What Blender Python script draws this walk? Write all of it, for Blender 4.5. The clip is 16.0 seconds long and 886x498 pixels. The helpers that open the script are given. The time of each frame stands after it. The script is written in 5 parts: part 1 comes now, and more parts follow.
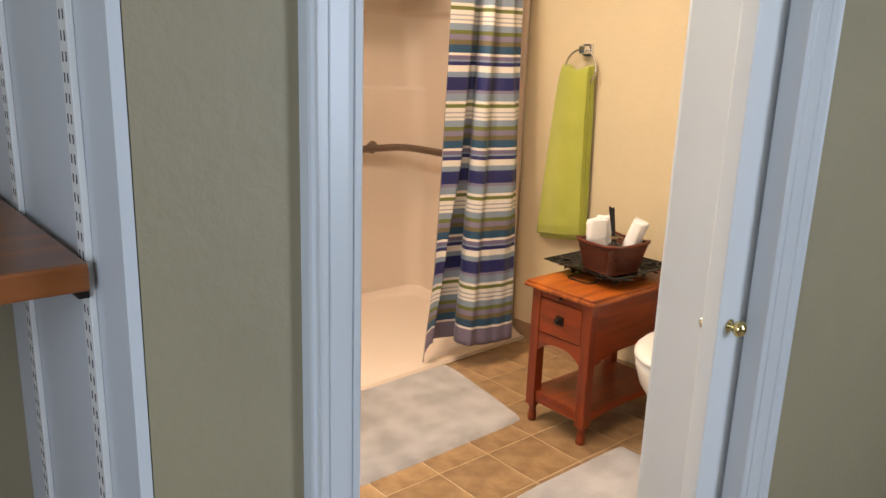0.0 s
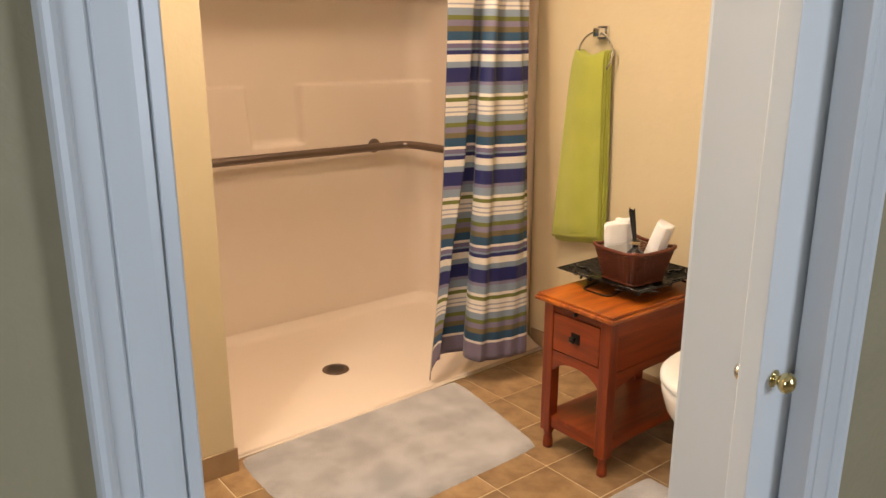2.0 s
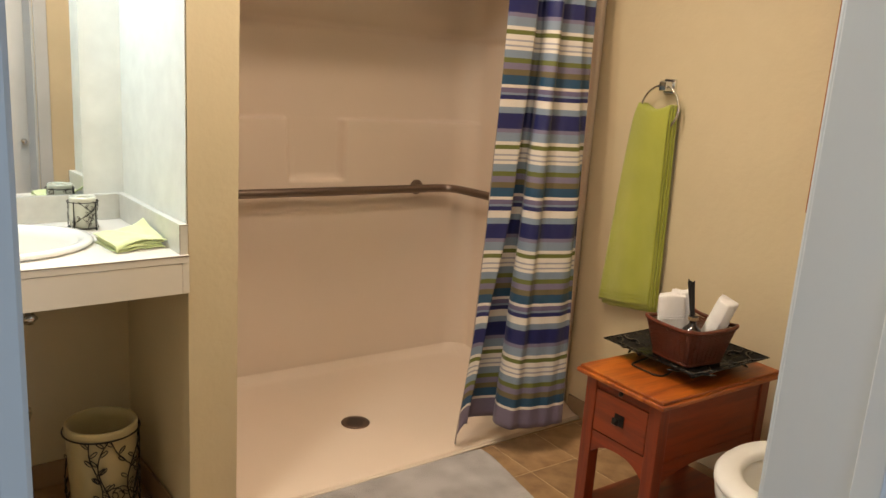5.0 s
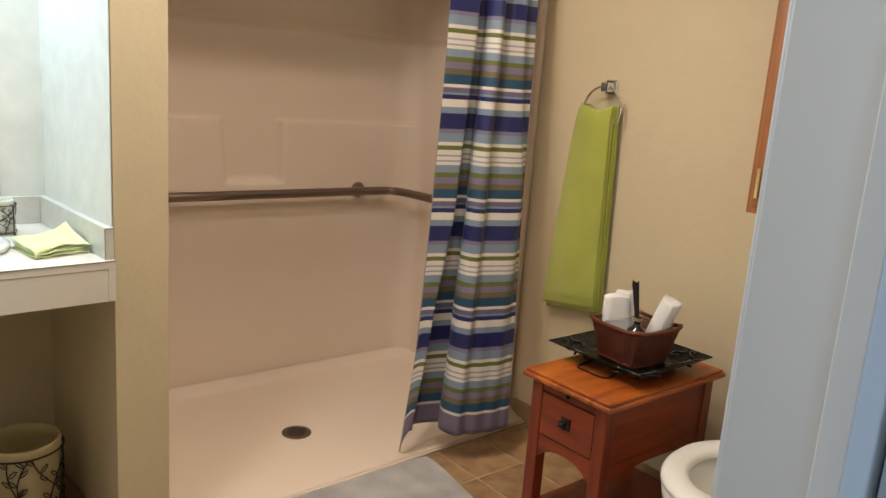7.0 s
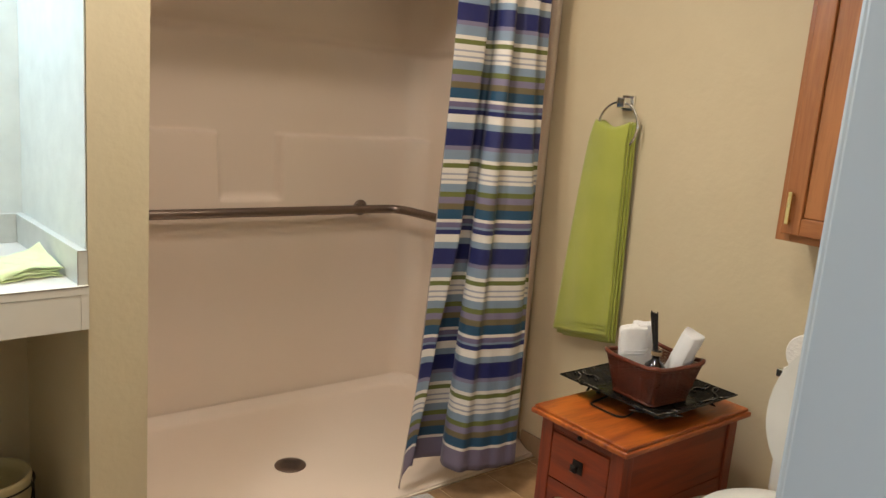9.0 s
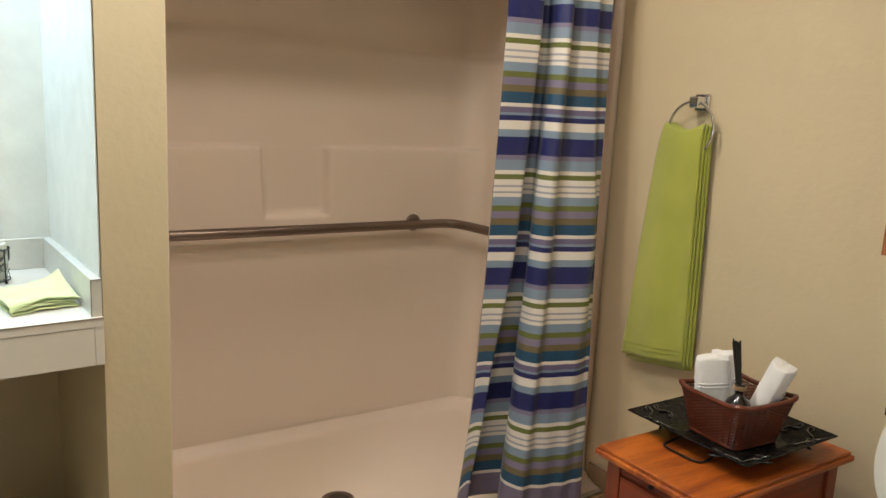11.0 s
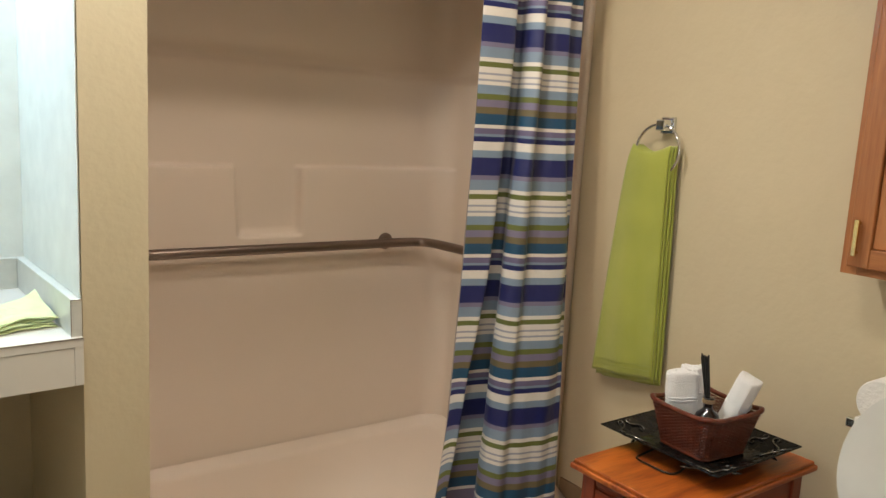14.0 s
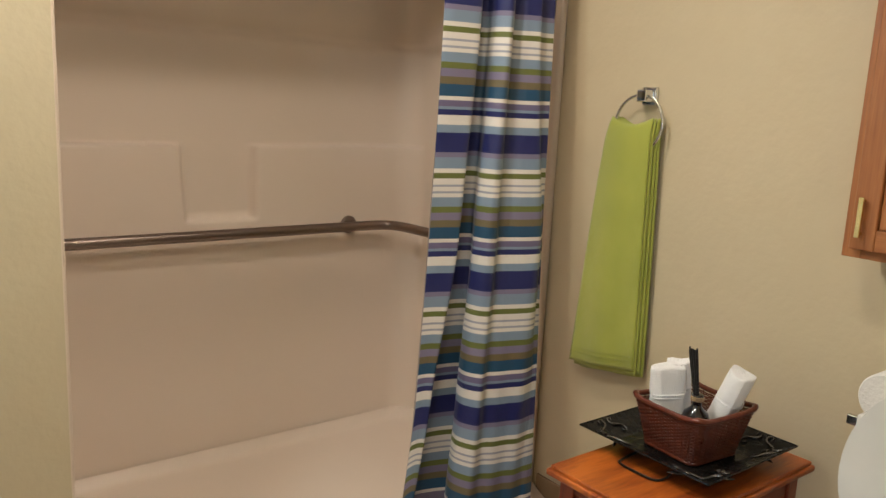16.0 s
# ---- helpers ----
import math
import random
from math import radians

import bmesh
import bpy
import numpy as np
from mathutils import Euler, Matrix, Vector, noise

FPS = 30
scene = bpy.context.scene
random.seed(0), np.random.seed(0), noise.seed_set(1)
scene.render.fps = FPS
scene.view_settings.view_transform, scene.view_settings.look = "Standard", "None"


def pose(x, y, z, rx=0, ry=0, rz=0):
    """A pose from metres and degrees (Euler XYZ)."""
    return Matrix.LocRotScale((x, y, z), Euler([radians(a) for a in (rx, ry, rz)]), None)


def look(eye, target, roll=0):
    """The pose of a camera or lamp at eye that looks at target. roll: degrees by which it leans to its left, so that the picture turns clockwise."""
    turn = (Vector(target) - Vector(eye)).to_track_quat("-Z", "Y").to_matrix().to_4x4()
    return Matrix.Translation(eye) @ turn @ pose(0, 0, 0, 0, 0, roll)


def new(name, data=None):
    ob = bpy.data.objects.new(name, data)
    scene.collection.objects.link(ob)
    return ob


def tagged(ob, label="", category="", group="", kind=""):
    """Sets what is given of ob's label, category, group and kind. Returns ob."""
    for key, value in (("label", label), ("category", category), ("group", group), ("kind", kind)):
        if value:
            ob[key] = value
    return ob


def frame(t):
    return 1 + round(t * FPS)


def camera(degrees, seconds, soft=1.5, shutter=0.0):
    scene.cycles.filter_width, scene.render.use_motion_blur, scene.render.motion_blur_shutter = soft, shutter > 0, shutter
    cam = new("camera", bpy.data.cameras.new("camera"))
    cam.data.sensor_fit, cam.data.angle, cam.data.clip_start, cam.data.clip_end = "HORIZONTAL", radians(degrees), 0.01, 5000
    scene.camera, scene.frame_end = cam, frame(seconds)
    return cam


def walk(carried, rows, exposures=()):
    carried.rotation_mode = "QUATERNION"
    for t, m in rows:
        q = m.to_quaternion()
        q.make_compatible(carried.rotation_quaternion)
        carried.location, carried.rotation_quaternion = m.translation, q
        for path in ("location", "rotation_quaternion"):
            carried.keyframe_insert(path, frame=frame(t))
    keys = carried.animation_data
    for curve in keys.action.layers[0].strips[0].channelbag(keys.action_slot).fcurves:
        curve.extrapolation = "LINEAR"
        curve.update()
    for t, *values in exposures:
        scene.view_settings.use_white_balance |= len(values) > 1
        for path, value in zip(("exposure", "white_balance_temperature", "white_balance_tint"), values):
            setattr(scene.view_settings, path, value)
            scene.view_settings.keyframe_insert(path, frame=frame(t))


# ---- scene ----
cam = camera(60.1, 16.0)
PATH = [
    (0, (0.091, 0.029, 1.353), (1.352, 1.499, 0.853), 2.0),
    (0.5, (0.136, 0.108, 1.356), (1.474, 1.474, 0.846), -0.9),
    (1, (0.173, 0.148, 1.354), (1.54, 1.479, 0.827), -0.2),
    (1.5, (0.274, 0.186, 1.345), (1.599, 1.584, 0.813), 0.0),
    (2, (0.358, 0.193, 1.352), (1.557, 1.710, 0.8235), 0.05),
    (2.5, (0.400, 0.199, 1.3535), (1.480, 1.804, 0.8465), -0.05),
    (3, (0.416, 0.21, 1.353), (1.435, 1.859, 0.861), 0.8),
    (3.5, (0.437, 0.272, 1.358), (1.463, 1.924, 0.889), 1.5),
    (3.7, (0.446, 0.296, 1.361), (1.503, 1.929, 0.897), 1.8),
    (6, (0.512, 0.369, 1.354), (1.65, 1.957, 0.925), 4.0),
    (6.5, (0.524, 0.381, 1.349), (1.698, 1.941, 0.929), 3.8),
    (7, (0.521, 0.4, 1.339), (1.765, 1.91, 0.925), 4.2),
    (7.5, (0.546, 0.406, 1.338), (1.795, 1.913, 0.932), 4.1),
    (8, (0.597, 0.442, 1.341), (1.834, 1.965, 0.95), 4.6),
    (10.3, (0.716, 0.6, 1.331), (1.909, 2.164, 0.971), 3.7),
    (10.5, (0.75, 0.613, 1.332), (1.889, 2.217, 0.972), 3.2),
    (11, (0.809, 0.651, 1.332), (1.885, 2.296, 0.964), 2.9),
    (11.5, (0.828, 0.664, 1.326), (1.868, 2.333, 0.964), 2.6),
    (12, (0.822, 0.664, 1.328), (1.856, 2.338, 0.971), 2.5),
    (12.5, (0.815, 0.661, 1.335), (1.875, 2.321, 0.99), 2.6),
    (13, (0.8, 0.655, 1.338), (1.915, 2.281, 1.003), 3.0),
    (13.5, (0.77, 0.642, 1.339), (1.927, 2.239, 1.011), 3.1),
    (14, (0.759, 0.641, 1.34), (1.917, 2.24, 1.022), 3.2),
    (14.5, (0.775, 0.664, 1.34), (1.922, 2.272, 1.023), 3.2),
    (15, (0.817, 0.688, 1.335), (1.918, 2.328, 1.019), 3.1),
    (15.5, (0.866, 0.714, 1.331), (1.965, 2.353, 1.002), 2.7),
    (16, (0.907, 0.778, 1.323), (2.108, 2.334, 0.956), 2.8),
]
EXPOSURES = [(0, 0.66, 7000, 20), (1.5, 0.63, 7300, 20), (2.5, 0.40, 7400, 21), (3.5, 0.22, 7350, 18), (6, 0.0, 6350, 15), (11, 0.02, 5850, 9), (16, 0.02, 5750, 9)]
walk(cam, [(t, look(eye, target, roll)) for t, eye, target, roll in PATH], EXPOSURES)

# ---- light ----
world = bpy.data.worlds.new("world")
scene.world = world
world.use_nodes = True
_sky = world.node_tree.nodes.new("ShaderNodeTexSky")
_sky.sky_type = "NISHITA"
_sky.sun_disc = False
_sky.sun_elevation = radians(40)
_sky.sun_rotation = radians(200)
_bg = world.node_tree.nodes["Background"]
_bg.inputs["Strength"].default_value = 0.1
world.node_tree.links.new(_sky.outputs[0], _bg.inputs["Color"])


def lamp(name, kind, place, target, watts, color, size=0.2, size_y=None, spread=180):
    data = bpy.data.lights.new(name, kind)
    data.energy, data.color = watts, color
    ob = new(name, data)
    if kind == "AREA":
        data.shape = "RECTANGLE" if size_y else "DISK"
        data.size = size
        data.spread = radians(spread)
        if size_y:
            data.size_y = size_y
    elif kind == "SUN":
        data.angle = size
    else:
        data.shadow_soft_size = size
    ob.matrix_world = look(place, target)
    return ob


lamp("ceiling_lamp", "AREA", (1.25, 1.40, 2.40), (1.25, 1.401, 0), 9, (1.0, 0.82, 0.60), 0.12, spread=150)
lamp("shower_front_lamp", "AREA", (1.74, 2.12, 2.42), (1.74, 2.121, 0), 10, (1.0, 0.81, 0.60), 0.08, spread=150)
lamp("corner_lamp", "AREA", (2.24, 2.28, 2.42), (2.24, 2.281, 0), 1.3, (1.0, 0.82, 0.61), 0.06, spread=130)
# added fill without a fixture: brightens the vanity end and the door jamb
lamp("vanity_ceiling_lamp", "AREA", (0.84, 2.05, 2.40), (0.90, 2.051, 0), 13, (1.0, 0.94, 0.80), 0.12)
lamp("vanity_lamp", "AREA", (0.60, 2.74, 1.98), (0.80, 1.55, 0.2), 10.5, (0.62, 0.85, 1.0), 0.75, 0.07)
lamp("hall_window_light", "AREA", (2.17, -1.62, 1.45), (1.0, 0.7, 1.2), 24, (0.62, 0.80, 1.0), 0.66, 1.2)
lamp("hall_side_window_light", "AREA", (-1.17, -0.55, 1.45), (0.8, 0.7, 1.1), 17, (0.62, 0.80, 1.0), 0.9, 1.2)
lamp("sun", "SUN", (0, -6, 6), (0.4, 0, 0), 2.5, (1.0, 0.95, 0.88), radians(0.5))


# ---- materials ----
def mat(name, base, rough=0.6, metal=0.0, other=None, scale=6.0, mix=0.5, bump=0.0, bump_scale=80.0, vary=0.0,
        stretch=(1, 1, 1), coat=0.0, spec=0.5, sheen=0.0, grime=0.06, sub=0.0):
    m = bpy.data.materials.new(name)
    m.use_nodes = True
    nt = m.node_tree
    n, l = nt.nodes, nt.links
    b = n["Principled BSDF"]
    b.inputs["Roughness"].default_value = rough
    b.inputs["Metallic"].default_value = metal
    b.inputs["Coat Weight"].default_value = coat
    b.inputs["Coat Roughness"].default_value = 0.12
    b.inputs["Specular IOR Level"].default_value = spec
    b.inputs["Sheen Weight"].default_value = sheen
    if sub:
        b.inputs["Subsurface Weight"].default_value = sub
        b.inputs["Subsurface Radius"].default_value = (0.01, 0.008, 0.006)
    tc = n.new("ShaderNodeTexCoord")
    mp = n.new("ShaderNodeMapping")
    mp.inputs["Scale"].default_value = stretch
    l.new(tc.outputs["Object"], mp.inputs["Vector"])
    n1 = n.new("ShaderNodeTexNoise")
    n1.inputs["Scale"].default_value = scale
    n1.inputs["Detail"].default_value = 6
    l.new(mp.outputs[0], n1.inputs["Vector"])
    cr = n.new("ShaderNodeValToRGB")
    o = other or tuple(c * 0.86 for c in base)
    cr.color_ramp.elements[0].position = 0.5 - mix / 2
    cr.color_ramp.elements[1].position = 0.5 + mix / 2
    cr.color_ramp.elements[0].color = (*o, 1)
    cr.color_ramp.elements[1].color = (*base, 1)
    l.new(n1.outputs["Fac"], cr.inputs[0])
    n2 = n.new("ShaderNodeTexNoise")
    n2.inputs["Scale"].default_value = 1.7
    n2.inputs["Detail"].default_value = 3
    l.new(tc.outputs["Object"], n2.inputs["Vector"])
    mr = n.new("ShaderNodeMapRange")
    mr.inputs["From Min"].default_value = 0.3
    mr.inputs["From Max"].default_value = 0.7
    mr.inputs["To Min"].default_value = 1 - grime
    mr.inputs["To Max"].default_value = 1 + grime
    l.new(n2.outputs["Fac"], mr.inputs["Value"])
    hs = n.new("ShaderNodeHueSaturation")
    l.new(cr.outputs["Color"], hs.inputs["Color"])
    if vary:
        oi = n.new("ShaderNodeObjectInfo")
        m2 = n.new("ShaderNodeMapRange")
        m2.inputs["To Min"].default_value = 1 - vary
        m2.inputs["To Max"].default_value = 1 + vary
        l.new(oi.outputs["Random"], m2.inputs["Value"])
        mu = n.new("ShaderNodeMath")
        mu.operation = "MULTIPLY"
        l.new(m2.outputs[0], mu.inputs[0])
        l.new(mr.outputs[0], mu.inputs[1])
        l.new(mu.outputs[0], hs.inputs["Value"])
    else:
        l.new(mr.outputs[0], hs.inputs["Value"])
    l.new(hs.outputs["Color"], b.inputs["Base Color"])
    rr = n.new("ShaderNodeMapRange")
    rr.inputs["To Min"].default_value = max(0.02, rough - 0.07)
    rr.inputs["To Max"].default_value = min(1, rough + 0.07)
    l.new(n1.outputs["Fac"], rr.inputs["Value"])
    l.new(rr.outputs[0], b.inputs["Roughness"])
    if bump:
        n3 = n.new("ShaderNodeTexNoise")
        n3.inputs["Scale"].default_value = bump_scale
        n3.inputs["Detail"].default_value = 4
        l.new(mp.outputs[0], n3.inputs["Vector"])
        bp = n.new("ShaderNodeBump")
        bp.inputs["Strength"].default_value = bump
        bp.inputs["Distance"].default_value = 0.01
        l.new(n3.outputs["Fac"], bp.inputs["Height"])
        l.new(bp.outputs[0], b.inputs["Normal"])
    return m


M_WALL = mat("beige_wall_paint", (0.62, 0.533, 0.362), 0.42, other=(0.60, 0.512, 0.344), scale=14, bump=0.11, bump_scale=55, grime=0.03)
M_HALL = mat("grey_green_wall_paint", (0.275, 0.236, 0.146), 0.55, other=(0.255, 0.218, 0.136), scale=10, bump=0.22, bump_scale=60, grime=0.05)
M_CEIL = mat("ceiling_paint", (0.72, 0.69, 0.62), 0.8, bump=0.2, bump_scale=60)
M_TRIM = mat("white_gloss_trim", (0.53, 0.56, 0.58), 0.33, other=(0.49, 0.52, 0.54), scale=3, bump=0.10, bump_scale=22, stretch=(1, 1, 0.12), grime=0.03)
M_DOOR = mat("white_door_paint", (0.64, 0.66, 0.66), 0.4, other=(0.60, 0.62, 0.63), scale=3, bump=0.06, bump_scale=24, stretch=(1, 1, 0.1), grime=0.03)
M_TILE = mat("brown_stone_tile", (0.385, 0.250, 0.130), 0.30, other=(0.205, 0.118, 0.056), scale=13, mix=0.36, bump=0.10, bump_scale=40, vary=0.10, grime=0.14)
M_GROUT = mat("tan_grout", (0.66, 0.53, 0.36), 0.8, bump=0.2, bump_scale=200)
M_BASE = mat("brown_tile_base", (0.35, 0.24, 0.145), 0.4, other=(0.28, 0.185, 0.11), scale=16, bump=0.05)
M_FIBER = mat("cream_fiberglass", (0.76, 0.655, 0.555), 0.36, other=(0.75, 0.645, 0.545), scale=5, grime=0.015)
M_STEEL = mat("brushed_steel", (0.27, 0.215, 0.185), 0.36, 1.0, other=(0.21, 0.165, 0.14), scale=40, stretch=(0.1, 4, 4))
M_DRAIN = mat("dull_bronze_drain", (0.20, 0.145, 0.115), 0.4, 0.9, scale=40)
M_CHROME = mat("chrome", (0.75, 0.75, 0.75), 0.08, 1.0, grime=0.02)
M_BRASS = mat("polished_brass", (0.78, 0.62, 0.30), 0.14, 1.0, grime=0.04)
M_DARKMETAL = mat("blackened_iron", (0.022, 0.019, 0.017), 0.38, 0.6, scale=60, bump=0.15, bump_scale=200)
M_SCROLL = mat("worn_black_scrollwork", (0.055, 0.052, 0.048), 0.24, 0.8, other=(0.20, 0.19, 0.18), scale=60, mix=0.3, bump=0.2, bump_scale=300, coat=0.3)
M_TRAY = mat("black_tray_lacquer", (0.005, 0.0045, 0.004), 0.27, 0.0, other=(0.010, 0.009, 0.008), scale=30, bump=0.12, bump_scale=60, spec=0.16)
M_LAMI = mat("cream_laminate", (0.68, 0.65, 0.59), 0.35, other=(0.66, 0.63, 0.57), scale=30, grime=0.015)
M_SPLASH = mat("pale_laminate_splash", (0.62, 0.62, 0.57), 0.35, scale=30, grime=0.015)
M_SEAM = mat("brown_laminate_edge", (0.27, 0.22, 0.18), 0.6, scale=30)
# alcove walls carry the vanity lamp's white glare in their colour
M_LIT_ALCOVE = mat("lamp_whitened_wall_paint", (0.74, 0.76, 0.72), 0.5, scale=14, bump=0.08, bump_scale=55, grime=0.02)
M_CERAM = mat("white_ceramic", (0.80, 0.79, 0.75), 0.10, other=(0.78, 0.77, 0.73), coat=0.5, grime=0.01)
M_CREAM = mat("cream_glazed_resin", (0.47, 0.40, 0.22), 0.3, other=(0.40, 0.33, 0.17), scale=9, coat=0.2)
M_STONEWARE = mat("pale_stoneware", (0.62, 0.63, 0.54), 0.25, other=(0.54, 0.55, 0.46), scale=25, coat=0.3)
M_CLOTH = mat("lime_washcloth", (0.72, 0.80, 0.44), 0.95, other=(0.62, 0.71, 0.34), scale=30, bump=0.35, bump_scale=420, sheen=0.4)
M_TOWEL = mat("lime_terry_towel", (0.44, 0.475, 0.070), 0.97, other=(0.345, 0.38, 0.050), scale=8, bump=0.5, bump_scale=420, sheen=0.35, grime=0.08)
M_WHITET = mat("white_terry", (0.95, 0.94, 0.93), 0.95, other=(0.90, 0.89, 0.88), scale=40, bump=0.55, bump_scale=430, sheen=0.4, grime=0.01)
M_MAT = mat("pale_grey_bath_mat", (0.53, 0.52, 0.54), 0.97, other=(0.34, 0.335, 0.355), scale=8, mix=0.26, bump=0.9, bump_scale=240, sheen=0.5, grime=0.10)
M_WICKER = mat("red_brown_wicker", (0.15, 0.030, 0.011), 0.30, other=(0.065, 0.012, 0.005), scale=50, bump=0.2, bump_scale=200, coat=0.15)
M_GLASSB = mat("black_glass", (0.010, 0.008, 0.010), 0.07, coat=0.6)
M_REED = mat("black_reed", (0.010, 0.008, 0.007), 0.6, bump=0.2)
M_TWINE = mat("tan_twine", (0.35, 0.24, 0.13), 0.9)
M_PLASTIC = mat("white_plastic", (0.75, 0.75, 0.72), 0.35)
M_BLACK = mat("dark_slot", (0.02, 0.02, 0.025), 0.8)
M_SHELF = mat("dark_stained_shelf", (0.36, 0.11, 0.025), 0.35, other=(0.12, 0.034, 0.010), scale=7, stretch=(0.4, 6, 6), coat=0.2)
M_CARPET = mat("tan_carpet", (0.30, 0.26, 0.20), 0.97, bump=0.6, bump_scale=200)
M_PAPER = mat("toilet_paper", (0.82, 0.80, 0.77), 0.95, bump=0.3, bump_scale=120)
M_RUBBER = mat("grey_liner", (0.42, 0.36, 0.34), 0.5)


def wood(name, a, c, axis=(1, 0.08, 1), rough=0.42, coat=0.15, rings=26.0):
    m = bpy.data.materials.new(name)
    m.use_nodes = True
    n, l = m.node_tree.nodes, m.node_tree.links
    b = n["Principled BSDF"]
    b.inputs["Coat Weight"].default_value = coat
    b.inputs["Coat Roughness"].default_value = 0.15
    tc = n.new("ShaderNodeTexCoord")
    mp = n.new("ShaderNodeMapping")
    mp.inputs["Scale"].default_value = axis
    l.new(tc.outputs["Object"], mp.inputs["Vector"])
    w = n.new("ShaderNodeTexNoise")
    w.inputs["Scale"].default_value = rings
    w.inputs["Detail"].default_value = 5
    w.inputs["Distortion"].default_value = 0.6
    l.new(mp.outputs[0], w.inputs["Vector"])
    f = n.new("ShaderNodeTexNoise")
    f.inputs["Scale"].default_value = rings * 9
    f.inputs["Detail"].default_value = 3
    l.new(mp.outputs[0], f.inputs["Vector"])
    ad = n.new("ShaderNodeMath")
    ad.operation = "MULTIPLY_ADD"
    ad.inputs[1].default_value = 0.35
    l.new(f.outputs["Fac"], ad.inputs[0])
    l.new(w.outputs["Fac"], ad.inputs[2])
    cr = n.new("ShaderNodeValToRGB")
    cr.color_ramp.elements[0].position = 0.5
    cr.color_ramp.elements[1].position = 0.82
    cr.color_ramp.elements[0].color = (*c, 1)
    cr.color_ramp.elements[1].color = (*a, 1)
    l.new(ad.outputs[0], cr.inputs[0])
    l.new(cr.outputs["Color"], b.inputs["Base Color"])
    rr = n.new("ShaderNodeMapRange")
    rr.inputs["To Min"].default_value = rough - 0.06
    rr.inputs["To Max"].default_value = rough + 0.10
    l.new(f.outputs["Fac"], rr.inputs["Value"])
    l.new(rr.outputs[0], b.inputs["Roughness"])
    bp = n.new("ShaderNodeBump")
    bp.inputs["Strength"].default_value = 0.08
    bp.inputs["Distance"].default_value = 0.004
    l.new(f.outputs["Fac"], bp.inputs["Height"])
    l.new(bp.outputs[0], b.inputs["Normal"])
    return m


# one cherry stain: shade darkens the sides' colour, lamplight brightens the top's
SHADED_CHERRY_A, SHADED_CHERRY_B = (0.25, 0.038, 0.006), (0.140, 0.0185, 0.004)
M_CHERRY_V = wood("cherry_wood_upright", SHADED_CHERRY_A, SHADED_CHERRY_B, (1, 1, 0.08))
M_CHERRY_Y = wood("cherry_wood_front", SHADED_CHERRY_A, SHADED_CHERRY_B, (1, 0.10, 1))
M_CHERRY_X = wood("cherry_wood_side", SHADED_CHERRY_A, SHADED_CHERRY_B, (0.10, 1, 1))
M_CHERRY_LIT = wood("cherry_wood_lit_top", (0.46, 0.120, 0.012), (0.19, 0.033, 0.004), (0.12, 1, 1))
M_OAK_V = wood("oak_upright", (0.42, 0.17, 0.055), (0.27, 0.095, 0.028), (1, 1, 0.07))
M_OAK_Y = wood("oak_rail", (0.42, 0.17, 0.055), (0.27, 0.095, 0.028), (1, 0.07, 1))

# the curtain's repeat of stripes, from the top down: share of the repeat, colour
NAVY, WHITE, LBLUE = (0.011, 0.016, 0.110), (0.70, 0.66, 0.61), (0.205, 0.275, 0.37)
PURP, GREEN, TEAL = (0.14, 0.12, 0.22), (0.13, 0.15, 0.035), (0.014, 0.068, 0.14)
OLIVE, GREY, MAUVE = (0.15, 0.12, 0.06), (0.33, 0.34, 0.40), (0.19, 0.17, 0.27)
STRIPES = [(8, WHITE), (12, PURP), (6, LBLUE), (12, NAVY), (20, WHITE), (17, LBLUE), (40, NAVY), (11, MAUVE), (24, LBLUE), (9, WHITE),
           (12, GREEN), (12, WHITE), (5, GREY), (9, WHITE), (5, GREY), (8, WHITE), (20, LBLUE), (13, GREEN), (16, MAUVE), (16, OLIVE), (25, TEAL)]
PERIOD, HEM_LINE = 0.383, 0.200


